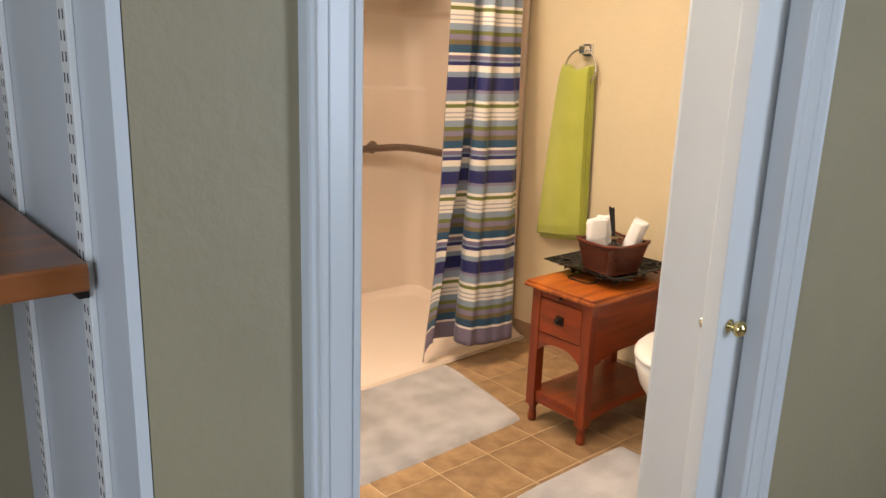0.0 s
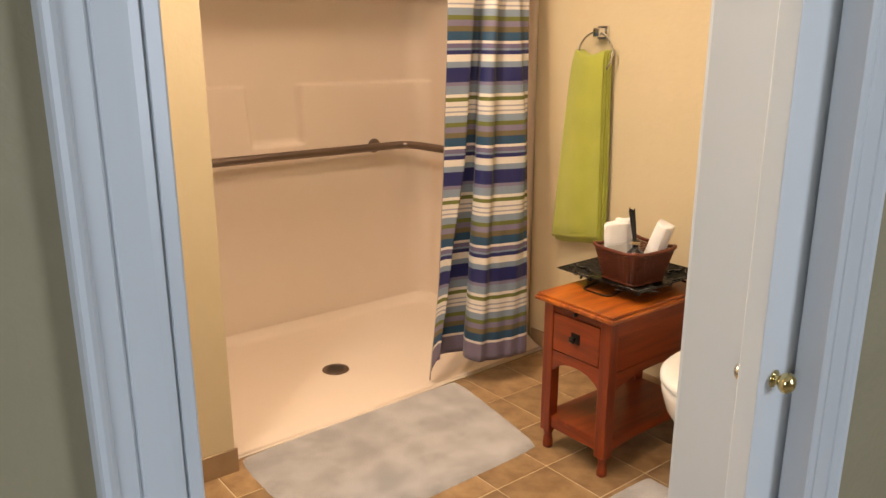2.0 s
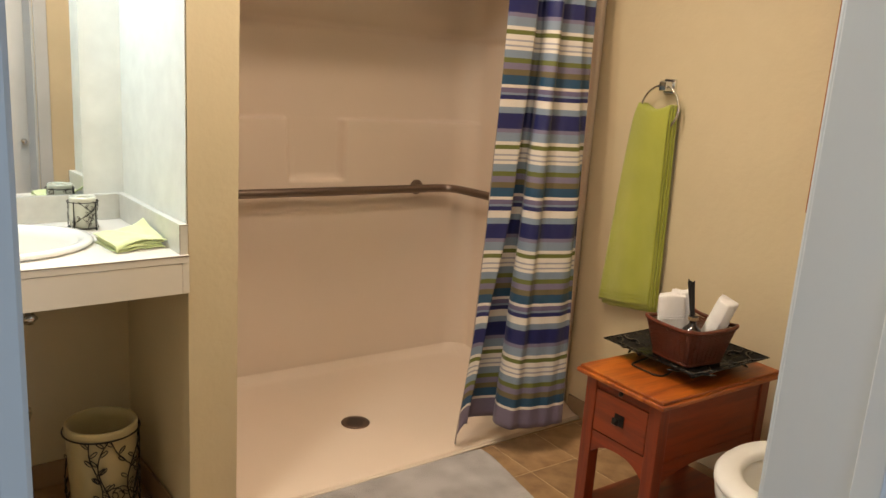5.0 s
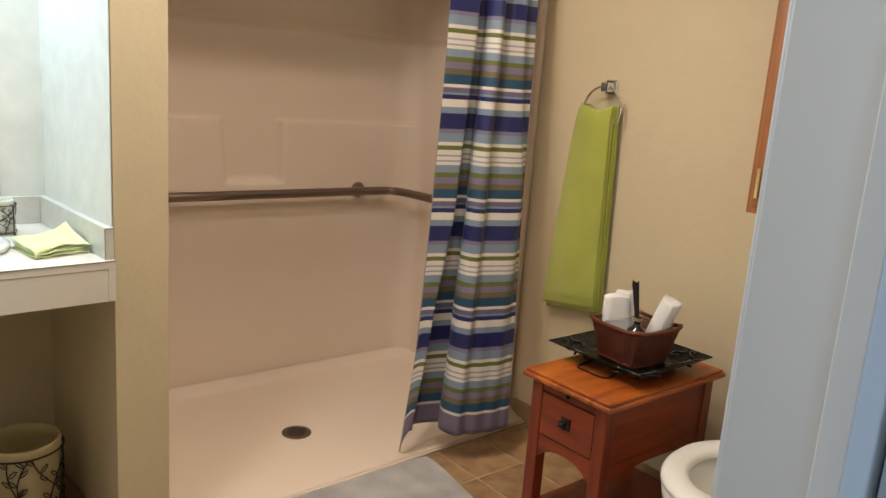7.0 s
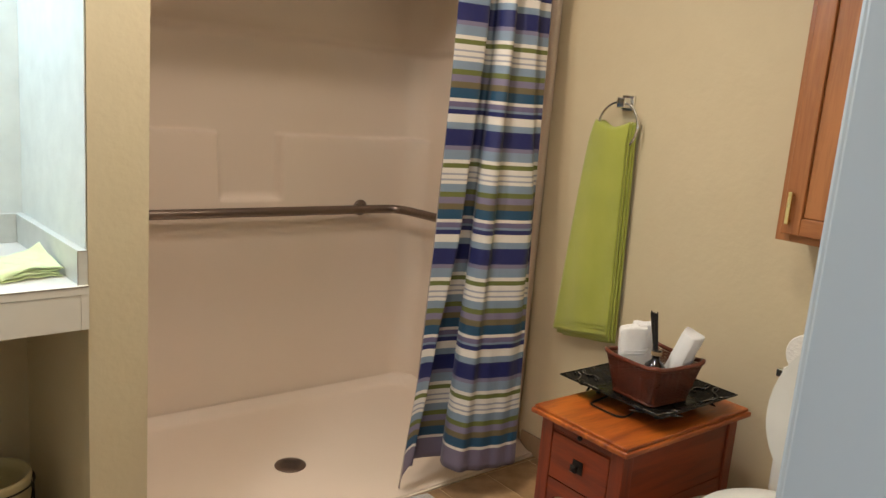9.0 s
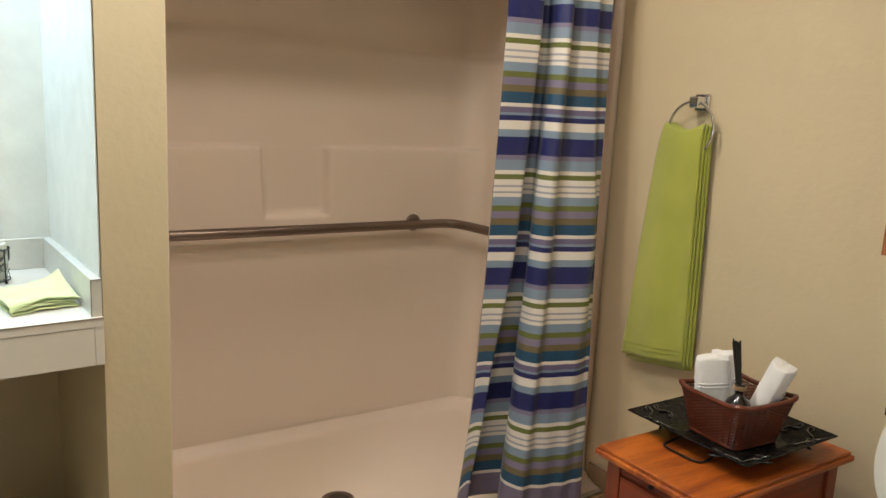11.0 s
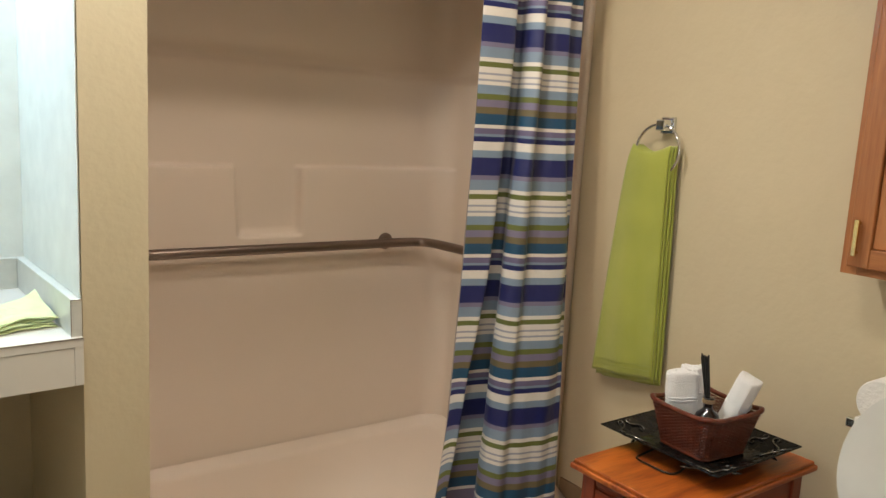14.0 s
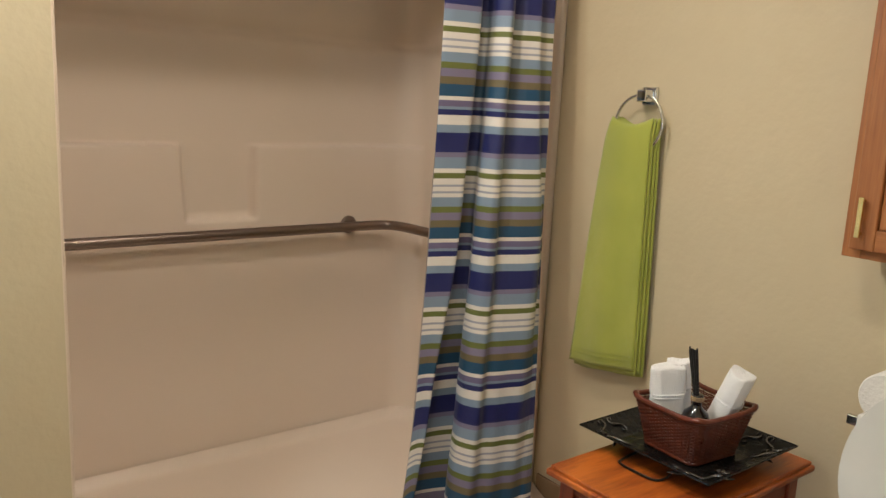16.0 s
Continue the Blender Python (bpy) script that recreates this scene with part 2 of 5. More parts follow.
def curtain_material():
    m = bpy.data.materials.new("striped_curtain_fabric")
    m.use_nodes = True
    n, l = m.node_tree.nodes, m.node_tree.links
    b = n["Principled BSDF"]
    b.inputs["Roughness"].default_value = 0.48
    b.inputs["Sheen Weight"].default_value = 0.08
    uv = n.new("ShaderNodeUVMap")
    sep = n.new("ShaderNodeSeparateXYZ")
    l.new(uv.outputs[0], sep.inputs[0])
    wob = n.new("ShaderNodeTexNoise")
    wob.inputs["Scale"].default_value = 16
    l.new(uv.outputs[0], wob.inputs["Vector"])
    # how far below the hem line, in repeats; the ramp runs down the cloth
    sub = n.new("ShaderNodeMath")
    sub.operation = "SUBTRACT"
    sub.inputs[0].default_value = HEM_LINE + 6 * PERIOD
    l.new(sep.outputs["Y"], sub.inputs[1])
    div = n.new("ShaderNodeMath")
    div.operation = "DIVIDE"
    div.inputs[1].default_value = PERIOD
    l.new(sub.outputs[0], div.inputs[0])
    fr = n.new("ShaderNodeMath")
    fr.operation = "FRACT"
    l.new(div.outputs[0], fr.inputs[0])
    cr = n.new("ShaderNodeValToRGB")
    cr.color_ramp.interpolation = "CONSTANT"
    total = sum(s for s, _ in STRIPES)
    at, el = 0.0, cr.color_ramp.elements
    for i, (s, c) in enumerate(STRIPES):
        e = el[0] if i == 0 else (el[1] if i == 1 else el.new(at / total))
        e.position = at / total
        e.color = (*c, 1)
        at += s
    l.new(fr.outputs[0], cr.inputs[0])
    hem = n.new("ShaderNodeMath")
    hem.operation = "LESS_THAN"
    hem.inputs[1].default_value = HEM_LINE - 0.010
    l.new(sep.outputs["Y"], hem.inputs[0])
    mx = n.new("ShaderNodeMix")
    mx.data_type = "RGBA"
    l.new(hem.outputs[0], mx.inputs["Factor"])
    l.new(cr.outputs["Color"], mx.inputs["A"])
    mx.inputs["B"].default_value = (0.165, 0.140, 0.215, 1)
    wv = n.new("ShaderNodeTexWave")
    wv.bands_direction = "Y"
    wv.inputs["Scale"].default_value = 160
    wv.inputs["Distortion"].default_value = 1.5
    l.new(uv.outputs[0], wv.inputs["Vector"])
    ml = n.new("ShaderNodeMix")
    ml.data_type = "RGBA"
    ml.blend_type = "MULTIPLY"
    ml.inputs["Factor"].default_value = 0.12
    l.new(mx.outputs["Result"], ml.inputs["A"])
    l.new(wv.outputs["Color"], ml.inputs["B"])
    l.new(ml.outputs["Result"], b.inputs["Base Color"])
    bp = n.new("ShaderNodeBump")
    bp.inputs["Strength"].default_value = 0.6
    bp.inputs["Distance"].default_value = 0.006
    l.new(wob.outputs["Fac"], bp.inputs["Height"])
    l.new(bp.outputs[0], b.inputs["Normal"])
    return m


M_CURTAIN = curtain_material()
M_MIRROR = mat("silvered_mirror", (0.86, 0.88, 0.87), 0.015, 1.0, grime=0.0)
M_MIRROR.node_tree.nodes["Principled BSDF"].inputs["Roughness"].default_value = 0.01
for _l in list(M_MIRROR.node_tree.links):
    if _l.to_socket.name in ("Roughness",):
        M_MIRROR.node_tree.links.remove(_l)


def glow(name, color, strength):
    m = bpy.data.materials.new(name)
    m.use_nodes = True
    b = m.node_tree.nodes["Principled BSDF"]
    b.inputs["Base Color"].default_value = (*color, 1)
    b.inputs["Emission Color"].default_value = (*color, 1)
    b.inputs["Emission Strength"].default_value = strength
    return m


# ---- building helpers ----
def thing(name, label, category, place=(0, 0, 0), group="", rz=0.0):
    ob = new(name)
    ob.empty_display_size = 0.05
    ob.matrix_world = pose(*place, 0, 0, rz)
    return tagged(ob, label, category, group)


def part(name, bm, material, parent=None, label="", smooth=False, kind="", category=""):
    me = bpy.data.meshes.new(name)
    bmesh.ops.recalc_face_normals(bm, faces=bm.faces[:])
    bm.to_mesh(me)
    bm.free()
    if smooth:
        for p in me.polygons:
            p.use_smooth = True
    me.materials.append(material)
    ob = new(name, me)
    if parent:
        ob.parent = parent
    tagged(ob, label, category, "", kind)
    return ob


def box(bm, a, b, bevel=0.0, seg=2, turn=None):
    """A box between two corners, its edges rounded."""
    lo = [min(p, q) for p, q in zip(a, b)]
    hi = [max(p, q) for p, q in zip(a, b)]
    vs = [bm.verts.new((x, y, z)) for x in (lo[0], hi[0]) for y in (lo[1], hi[1]) for z in (lo[2], hi[2])]
    idx = ((0, 1, 3, 2), (4, 6, 7, 5), (0, 4, 5, 1), (2, 3, 7, 6), (0, 2, 6, 4), (1, 5, 7, 3))
    fs = [bm.faces.new([vs[i] for i in f]) for f in idx]
    if turn:
        bmesh.ops.transform(bm, matrix=turn, verts=vs)
    if bevel:
        es = list({e for f in fs for e in f.edges})
        bmesh.ops.bevel(bm, geom=es, offset=bevel, segments=seg, affect="EDGES", profile=0.6)
    return bm


def B(a, b, bevel=0.0, seg=2):
    return box(bmesh.new(), a, b, bevel, seg)


def prism(points, z0, z1, bevel=0.0, seg=2):
    """An upright block over a plan."""
    bm = bmesh.new()
    lo = [bm.verts.new((x, y, z0)) for x, y in points]
    hi = [bm.verts.new((x, y, z1)) for x, y in points]
    k = len(points)
    bm.faces.new(lo[::-1])
    top = bm.faces.new(hi)
    for i in range(k):
        bm.faces.new((lo[i], lo[(i + 1) % k], hi[(i + 1) % k], hi[i]))
    if bevel:
        bmesh.ops.bevel(bm, geom=list(top.edges), offset=bevel, segments=seg, affect="EDGES")
    return bm


def lathe(bm, profile, centre=(0, 0, 0), steps=32, sx=1.0, sy=1.0, m=None):
    """A turned body: profile of (radius, height) from the bottom up."""
    rings = []
    for r, z in profile:
        ring = []
        for i in range(steps):
            a = 2 * math.pi * i / steps
            v = Vector((r * sx * math.cos(a), r * sy * math.sin(a), z))
            if m is not None:
                v = m @ v
            ring.append(bm.verts.new(v + Vector(centre)))
        rings.append(ring)
    for p, q in zip(rings, rings[1:]):
        for i in range(steps):
            j = (i + 1) % steps
            bm.faces.new((p[i], p[j], q[j], q[i]))
    for ring, flip in ((rings[0], True), (rings[-1], False)):
        bm.faces.new(ring[::-1] if flip else ring)
    return bm


def tube(bm, points, r, steps=8, closed=False, taper=None):
    """A round bar along points."""
    pts = [Vector(p) for p in points]
    k = len(pts)
    rings = []
    up = Vector((0.13, 0.21, 0.97)).normalized()
    for i, p in enumerate(pts):
        a = pts[(i - 1) % k] if (closed or i) else p
        c = pts[(i + 1) % k] if (closed or i < k - 1) else p
        d = (c - a).normalized()
        s = d.cross(up)
        if s.length < 0.05:
            s = d.cross(Vector((1, 0, 0)))
        s.normalize()
        t = s.cross(d).normalized()
        rr = r * (taper(i / (k - 1)) if taper else 1)
        rings.append([bm.verts.new(p + rr * (math.cos(2 * math.pi * j / steps) * s + math.sin(2 * math.pi * j / steps) * t)) for j in range(steps)])
    n = k if closed else k - 1
    for i in range(n):
        p, q = rings[i], rings[(i + 1) % k]
        for j in range(steps):
            jj = (j + 1) % steps
            bm.faces.new((p[j], p[jj], q[jj], q[j]))
    if not closed:
        bm.faces.new(rings[0][::-1])
        bm.faces.new(rings[-1])
    return bm


def smooth_path(points, n=8):
    """Catmull-Rom through points."""
    P = [Vector(p) for p in points]
    P = [2 * P[0] - P[1]] + P + [2 * P[-1] - P[-2]]
    out = []
    for i in range(1, len(P) - 2):
        a, b, c, d = P[i - 1:i + 3]
        for s in range(n):
            t = s / n
            out.append(0.5 * ((2 * b) + (c - a) * t + (2 * a - 5 * b + 4 * c - d) * t * t + (3 * b - a - 3 * c + d) * t ** 3))
    out.append(P[-2])
    return out


def sheet(fn, nu, nv, thick=0.0, uv=None):
    """A surface fn(u, v) over the unit square, with thickness."""
    bm = bmesh.new()
    layer = bm.loops.layers.uv.new("UVMap") if uv else None
    g = [[bm.verts.new(fn(i / nu, j / nv)) for j in range(nv + 1)] for i in range(nu + 1)]
    for i in range(nu):
        for j in range(nv):
            f = bm.faces.new((g[i][j], g[i + 1][j], g[i + 1][j + 1], g[i][j + 1]))
            f.smooth = True
            if uv:
                for lp, (a, c) in zip(f.loops, ((i, j), (i + 1, j), (i + 1, j + 1), (i, j + 1))):
                    lp[layer].uv = uv(a / nu, c / nv)
    if thick:
        bm.normal_update()
        w = nv + 1
        front = [v for col in g for v in col]
        nrm = [v.normal.copy() for v in front]
        back = [bm.verts.new(v.co - thick * n) for v, n in zip(front, nrm)]
        uvs = {}
        if uv:
            for i in range(nu + 1):
                for j in range(w):
                    uvs[front[i * w + j]] = uvs[back[i * w + j]] = uv(i / nu, j / nv)

        def face(vs):
            f = bm.faces.new(vs)
            f.smooth = True
            if uv:
                for lp in f.loops:
                    lp[layer].uv = uvs[lp.vert]
        for i in range(nu):
            for j in range(nv):
                q = (i * w + j, i * w + j + 1, (i + 1) * w + j + 1, (i + 1) * w + j)
                face([back[k] for k in q])
        edge = [i * w for i in range(nu + 1)] + [nu * w + j for j in range(1, w)] + [i * w + nv for i in range(nu - 1, -1, -1)] + [j for j in range(nv - 1, 0, -1)]
        for a, b in zip(edge, edge[1:] + edge[:1]):
            face([front[b], front[a], back[a], back[b]])
    return bm


def structure(name, bm, material, smooth=False):
    return part(name, bm, material, kind="structure", smooth=smooth)


# ---- the rooms ----
CEIL = 2.44
WX = 2.72          # towel wall
DF, DB = 0.655, 0.860   # door wall, hall face and bathroom face
JL, JR, JR2 = 0.513, 1.400, 1.383
DOOR_H = 2.04
BACK = 3.36
ASKEW = Matrix.Translation((1.067, 2.335, 0)) @ Matrix.Rotation(radians(4.0), 4, "Z") @ Matrix.Translation((-1.067, -2.335, 0))   # the vanity alcove is not square to the room

structure("floor", B((-1.3, -2.0, -0.10), (2.9, 3.6, -0.0014)), M_GROUT)
structure("hall_floor", B((-1.2, -1.75, -0.006), (2.6, DF, 0.004)), M_CARPET)
structure("ceiling", B((-1.3, -2.0, CEIL), (2.9, 3.6, CEIL + 0.1)), M_CEIL)
structure("wall_east", B((WX, DB, -0.006), (WX + 0.1, 3.5, CEIL)), M_WALL)
structure("wall_west", B((0.0, 1.18, -0.006), (0.10, 3.5, CEIL)), M_WALL)
structure("wall_north", B((0.0, 2.887, -0.006), (1.085, 3.5, 0.93)), M_WALL).matrix_world = ASKEW
# upper wall coloured white for the vanity lamp's glare on it
structure("wall_north_upper", B((0.0, 2.885, 0.931), (1.0655, 3.5, CEIL)), M_LIT_ALCOVE).matrix_world = ASKEW
structure("wall_shower_back", B((1.034, BACK + 0.05, -0.006), (WX, 3.5, CEIL)), M_WALL)
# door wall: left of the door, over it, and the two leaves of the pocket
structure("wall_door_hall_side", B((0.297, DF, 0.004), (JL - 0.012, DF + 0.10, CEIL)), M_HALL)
structure("wall_door_bath_side", B((0.297, DF + 0.101, 0.0), (JL - 0.012, DB, CEIL)), M_WALL)
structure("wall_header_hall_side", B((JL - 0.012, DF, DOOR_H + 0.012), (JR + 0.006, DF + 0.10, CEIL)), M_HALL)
structure("wall_header_bath_side", B((JL - 0.012, DF + 0.101, DOOR_H + 0.012), (JR + 0.006, DB, CEIL)), M_WALL)
structure("wall_pocket_hall_leaf", B((JR + 0.006, DF, 0.004), (2.6, 0.684, CEIL)), M_HALL)
structure("wall_pocket_bath_leaf", B((JR2 + 0.012, 0.741, 0.0), (WX - 0.001, DB, CEIL)), M_WALL)
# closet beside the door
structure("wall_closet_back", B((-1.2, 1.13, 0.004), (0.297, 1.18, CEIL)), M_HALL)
structure("closet_side_panel", B((0.285, 0.656, 0.004), (0.296, 1.129, CEIL)), M_TRIM)
structure("wall_closet_east", B((0.2965, DB, 0), (0.34, 1.18, CEIL)), M_WALL)
structure("wall_bath_south", B((0.10, 1.1805, 0), (0.34, 1.20, CEIL)), M_WALL)
# hall, with a window behind
structure("wall_hall_west_low", B((-1.3, -1.75, 0.004), (-1.2, 1.18, 0.8)), M_HALL)
structure("wall_hall_west_high", B((-1.3, -1.75, 2.1), (-1.2, 1.18, CEIL)), M_HALL)
structure("wall_hall_west_near", B((-1.3, -1.75, 0.8), (-1.2, -1.05, 2.1)), M_HALL)
structure("wall_hall_west_far", B((-1.3, -0.05, 0.8), (-1.2, 1.18, 2.1)), M_HALL)
structure("wall_hall_east", B((2.6, -1.75, 0.004), (2.7, DF + 0.03, CEIL)), M_HALL)
structure("wall_hall_south_low", B((-1.2, -1.85, 0.004), (2.6, -1.75, 0.8)), M_HALL)
structure("wall_hall_south_high", B((-1.2, -1.85, 2.1), (2.6, -1.75, CEIL)), M_HALL)
structure("wall_hall_south_west", B((-1.2, -1.85, 0.8), (1.77, -1.75, 2.1)), M_HALL)
structure("wall_hall_south_east", B((2.55, -1.85, 0.8), (2.6, -1.75, 2.1)), M_HALL)
wf = bmesh.new()
for a, b in (((1.77, -1.84, 0.8), (1.82, -1.76, 2.1)), ((2.5, -1.84, 0.8), (2.55, -1.76, 2.1)), ((1.82, -1.84, 0.8), (2.5, -1.76, 0.85)), ((1.82, -1.84, 2.05), (2.5, -1.76, 2.1)), ((1.82, -1.83, 1.43), (2.5, -1.77, 1.47))):
    box(wf, a, b, 0.003)
structure("window_1", wf, M_TRIM)
wf = bmesh.new()
for a, b in (((-1.29, -1.05, 0.8), (-1.21, -1.0, 2.1)), ((-1.29, -0.10, 0.8), (-1.21, -0.05, 2.1)), ((-1.29, -1.0, 0.8), (-1.21, -0.10, 0.85)), ((-1.29, -1.0, 2.05), (-1.21, -0.10, 2.1))):
    box(wf, a, b, 0.003)
structure("window_2", wf, M_TRIM)
structure("ground", B((-60, -80, -0.6), (60, 60, -0.5)), mat("lawn", (0.06, 0.09, 0.03), 0.9))

# unseen header and slab, added to keep lamp light off the stall's upper walls
structure("wall_over_shower", B((1.204, 2.545, 2.060), (2.719, 2.60, CEIL)), M_WALL)
structure("ceiling_shower", B((1.204, 2.601, 2.130), (2.719, 3.409, 2.17)), M_CEIL)

# partition between vanity and shower: its vanity face runs slightly askew
PF = 2.346
structure("wall_partition", prism([(1.068, PF), (1.203, PF), (1.203, BACK + 0.049), (0.9955, BACK + 0.049)], -0.006, CEIL), M_WALL)
# thin white face above the vanity: the strip light's glare laid over the wall
structure("wall_vanity_side", B((1.0645, PF + 0.003, 0.942), (1.0665, 2.8845, CEIL)), M_LIT_ALCOVE).matrix_world = ASKEW


def casing(name, x0, x1, z0, z1, y, flip, horizontal=False):
    """Moulded door casing: its section is drawn across its width."""
    w = (z1 - z0) if horizontal else (x1 - x0)
    prof = [(0, 0.0), (0, 0.009), (0.03, 0.011), (0.16, 0.012), (0.175, 0.0095), (0.19, 0.0095), (0.205, 0.0125), (0.30, 0.0135), (0.60, 0.0140), (0.63, 0.0120),
            (0.645, 0.0120), (0.66, 0.0145), (0.84, 0.0155), (0.88, 0.0185), (0.93, 0.0200), (0.98, 0.0185), (1.0, 0.015), (1.0, 0.0)]
    bm = bmesh.new()
    ends = []
    for k in (0, 1):
        row = []
        for s, d in prof:
            s = 1 - s if flip else s
            if horizontal:
                row.append(bm.verts.new(((x0, x1)[k], y - d, z0 + s * w)))
            else:
                row.append(bm.verts.new((x0 + s * w, y - d, (z0, z1)[k])))
        ends.append(row)
    n = len(prof)
    for i in range(n):
        j = (i + 1) % n
        bm.faces.new((ends[0][i], ends[0][j], ends[1][j], ends[1][i]))
    bm.faces.new(ends[0])
    bm.faces.new(ends[1][::-1])
    return structure(name, bm, M_TRIM)


casing("door_casing_west", 0.449, 0.513, 0.004, DOOR_H + 0.06, DF, True)
casing("door_casing_east", 1.400, 1.500, 0.004, DOOR_H + 0.06, DF, False)
casing("door_casing_head", 0.514, 1.399, DOOR_H, DOOR_H + 0.06, DF, False, True)
structure("door_jamb_west", B((JL - 0.0115, DF - 0.004, 0.004), (JL, DB + 0.002, DOOR_H), 0.002), M_TRIM)
structure("door_jamb_east_hall", B((JR, DF - 0.001, 0.004), (JR + 0.0055, 0.684, DOOR_H), 0.0015), M_TRIM)
structure("door_jamb_east_bath", B((JR2, 0.741, 0.0), (JR2 + 0.0115, DB + 0.002, DOOR_H), 0.003), M_TRIM)
structure("door_jamb_head", B((JL + 0.0002, DF, DOOR_H - 0.0), (JR, DB, DOOR_H + 0.0115), 0.002), M_TRIM)
# casings on the bathroom side
structure("door_casing_inner_west", B((0.445, DB + 0.0005, 0.0), (0.509, DB + 0.014, DOOR_H + 0.06), 0.004), M_TRIM)
structure("door_casing_inner_east", B((1.396, DB + 0.0005, 0.0), (1.46, DB + 0.014, DOOR_H + 0.06), 0.004), M_TRIM)
casing("closet_casing_far", 2.47, 2.55, 0.004, 2.10, DF, False)

# bathroom baseboards
bb = bmesh.new()
for a, b in (((1.0655, PF - 0.009, 0), (1.211, PF - 0.0005, 0.082)),):
    box(bb, a, b, 0.003)
structure("baseboard_partition", bb, M_BASE)
structure("baseboard_vanity_side", B((1.0575, PF - 0.004, 0), (1.0665, 2.8865, 0.082), 0.002), M_BASE).matrix_world = ASKEW
structure("baseboard_vanity_back", B((0.10, 2.878, 0), (1.0570, 2.8865, 0.082), 0.002), M_BASE).matrix_world = ASKEW
structure("baseboard_east", B((WX - 0.009, DB + 0.0005, 0), (WX - 0.0005, 2.522, 0.082), 0.003), M_BASE)

# ---- shower ----
SL, SR = 1.204, WX - 0.001
SH_TOP = 2.125


def shower():
    t = thing("shower_enclosure", "cream fiberglass shower stall with low threshold and recessed soap niche", "shower", (0, 0, 0))
    # the threshold runs slightly askew to the stall
    def front(x):
        return 2.414 + 0.042 * (x - SL) / (SR - SL)
    # base: a shallow pan that rises softly to the walls
    def pan(u, v):
        x = SL + 0.012 + (SR - SL - 0.024) * u
        y0 = front(x)
        y = y0 + (BACK - 0.045 - y0) * v
        z = 0.014 + 0.008 * min(1, math.hypot(x - 1.845, (y - 2.80)) / 0.5)
        # distance to the walls' plan, whose back corners are rounded
        hx, rr, rc = 0.5 * (SR - SL) - 0.030, 0.042, 0.10
        qx, qy = max(0.0, abs(x - 0.5 * (SL + SR)) - (hx - rc)), max(0.0, y - (BACK - 0.052 - rc))
        d = rc - math.hypot(qx, qy)
        if d < rr:
            k = min(1.0, 1 - d / rr)
            z += rr * (1 - math.sqrt(max(0.0, 1 - k * k))) * 1.0
        e = max(0.0, 1 - (y - y0) / (0.05 + 0.08 * u))
        e = e * e * (3 - 2 * e)
        return Vector((x, y, min(z, 0.15) * (1 - e) + 0.0128 * e))
    part("base", sheet(pan, 70, 50), M_FIBER, t, smooth=True)
    part("threshold", prism([(SL, front(SL) - 0.014), (SR, front(SR) - 0.014), (SR, front(SR) + 0.030), (SL, front(SL) + 0.030)], 0.0005, 0.0120, 0.006, 4), M_FIBER, t, smooth=True)
    # back and side walls, rounded into one another, with the belt and ledge as steps in depth
    def face_depth(s, z, niche):
        d = 0.0
        def step(a, z0, w):
            return a * 0.5 * (1 + math.tanh((z0 - z) / w))
        d += s * step(0.040, 1.155, 0.003)
        d += 0.007 * (1 + math.tanh((z - 1.60) / 0.035))
        return d
    R = 0.11
    def loop(u):
        """plan of the wall: west side, back, east side; gives point and inward normal"""
        x0, x1, yb = SL + 0.018, SR - 0.018, BACK
        yf, a, a2 = 2.445, BACK - R - 2.445, BACK - R - 2.570
        c = x1 - x0 - 2 * R
        q = math.pi * R / 2
        total = a + a2 + 2 * q + c
        s = u * total
        if s < a:
            return x0, yf + s, (1, 0), s
        s -= a
        if s < q:
            g = s / R
            return x0 + R - R * math.cos(g), yb - R + R * math.sin(g), (math.cos(g), -math.sin(g)), 0
        s -= q
        if s < c:
            return x0 + R + s, yb, (0, -1), s
        s -= c
        if s < q:
            g = s / R
            return x1 - R + R * math.sin(g), yb - R + R * math.cos(g), (-math.sin(g), -math.cos(g)), 0
        s -= q
        return x1, yb - R - s, (-1, 0), s
    zs = sorted({*[0.02 + i * 0.02 for i in range(6)], *[0.15 + i * 0.06 for i in range(30)], 1.145, 1.150, 1.155, 1.160, 1.165, 0.885, 0.892, 0.899, 0.906, 1.50, 1.53, 1.56, 1.58, 1.60, 1.62, 1.64, SH_TOP})
    zs = [z for z in zs if z <= SH_TOP]
    us = [i / 150 for i in range(151)]
    # finer steps round the niche
    x0, x1 = SL + 0.018, SR - 0.018
    a = BACK - R - 2.445
    q = math.pi * R / 2
    total = a + (BACK - R - 2.570) + 2 * q + (x1 - x0 - 2 * R)
    for xx in (1.752, 1.758, 1.764, 1.770, 1.776, 1.990, 1.998, 2.006, 2.014, 2.022, 2.030, 2.038):
        us.append((a + q + xx - (x0 + R)) / total)
    us.sort()
    bm = bmesh.new()
    grid = []
    for u in us:
        x, y, nrm, _ = loop(u)
        col = []
        for z in zs:
            d = face_depth(max(0.0, -nrm[1]), z, False)
            if nrm == (0, -1) and z < 1.17:
                lean = 0.018 * (1.155 - z) / 0.26
                inx = 0.5 * (1 + math.tanh((x - 1.760 - lean) / 0.005)) * 0.5 * (1 + math.tanh((2.020 - x) / 0.010))
                inz = 0.5 * (1 + math.tanh((z - 0.898) / 0.004))
                d *= 1 - 0.97 * inx * inz
            col.append(bm.verts.new((x + nrm[0] * d, y + nrm[1] * d, z)))
        grid.append(col)
    for i in range(len(us) - 1):
        for j in range(len(zs) - 1):
            bm.faces.new((grid[i][j], grid[i + 1][j], grid[i + 1][j + 1], grid[i][j + 1]))
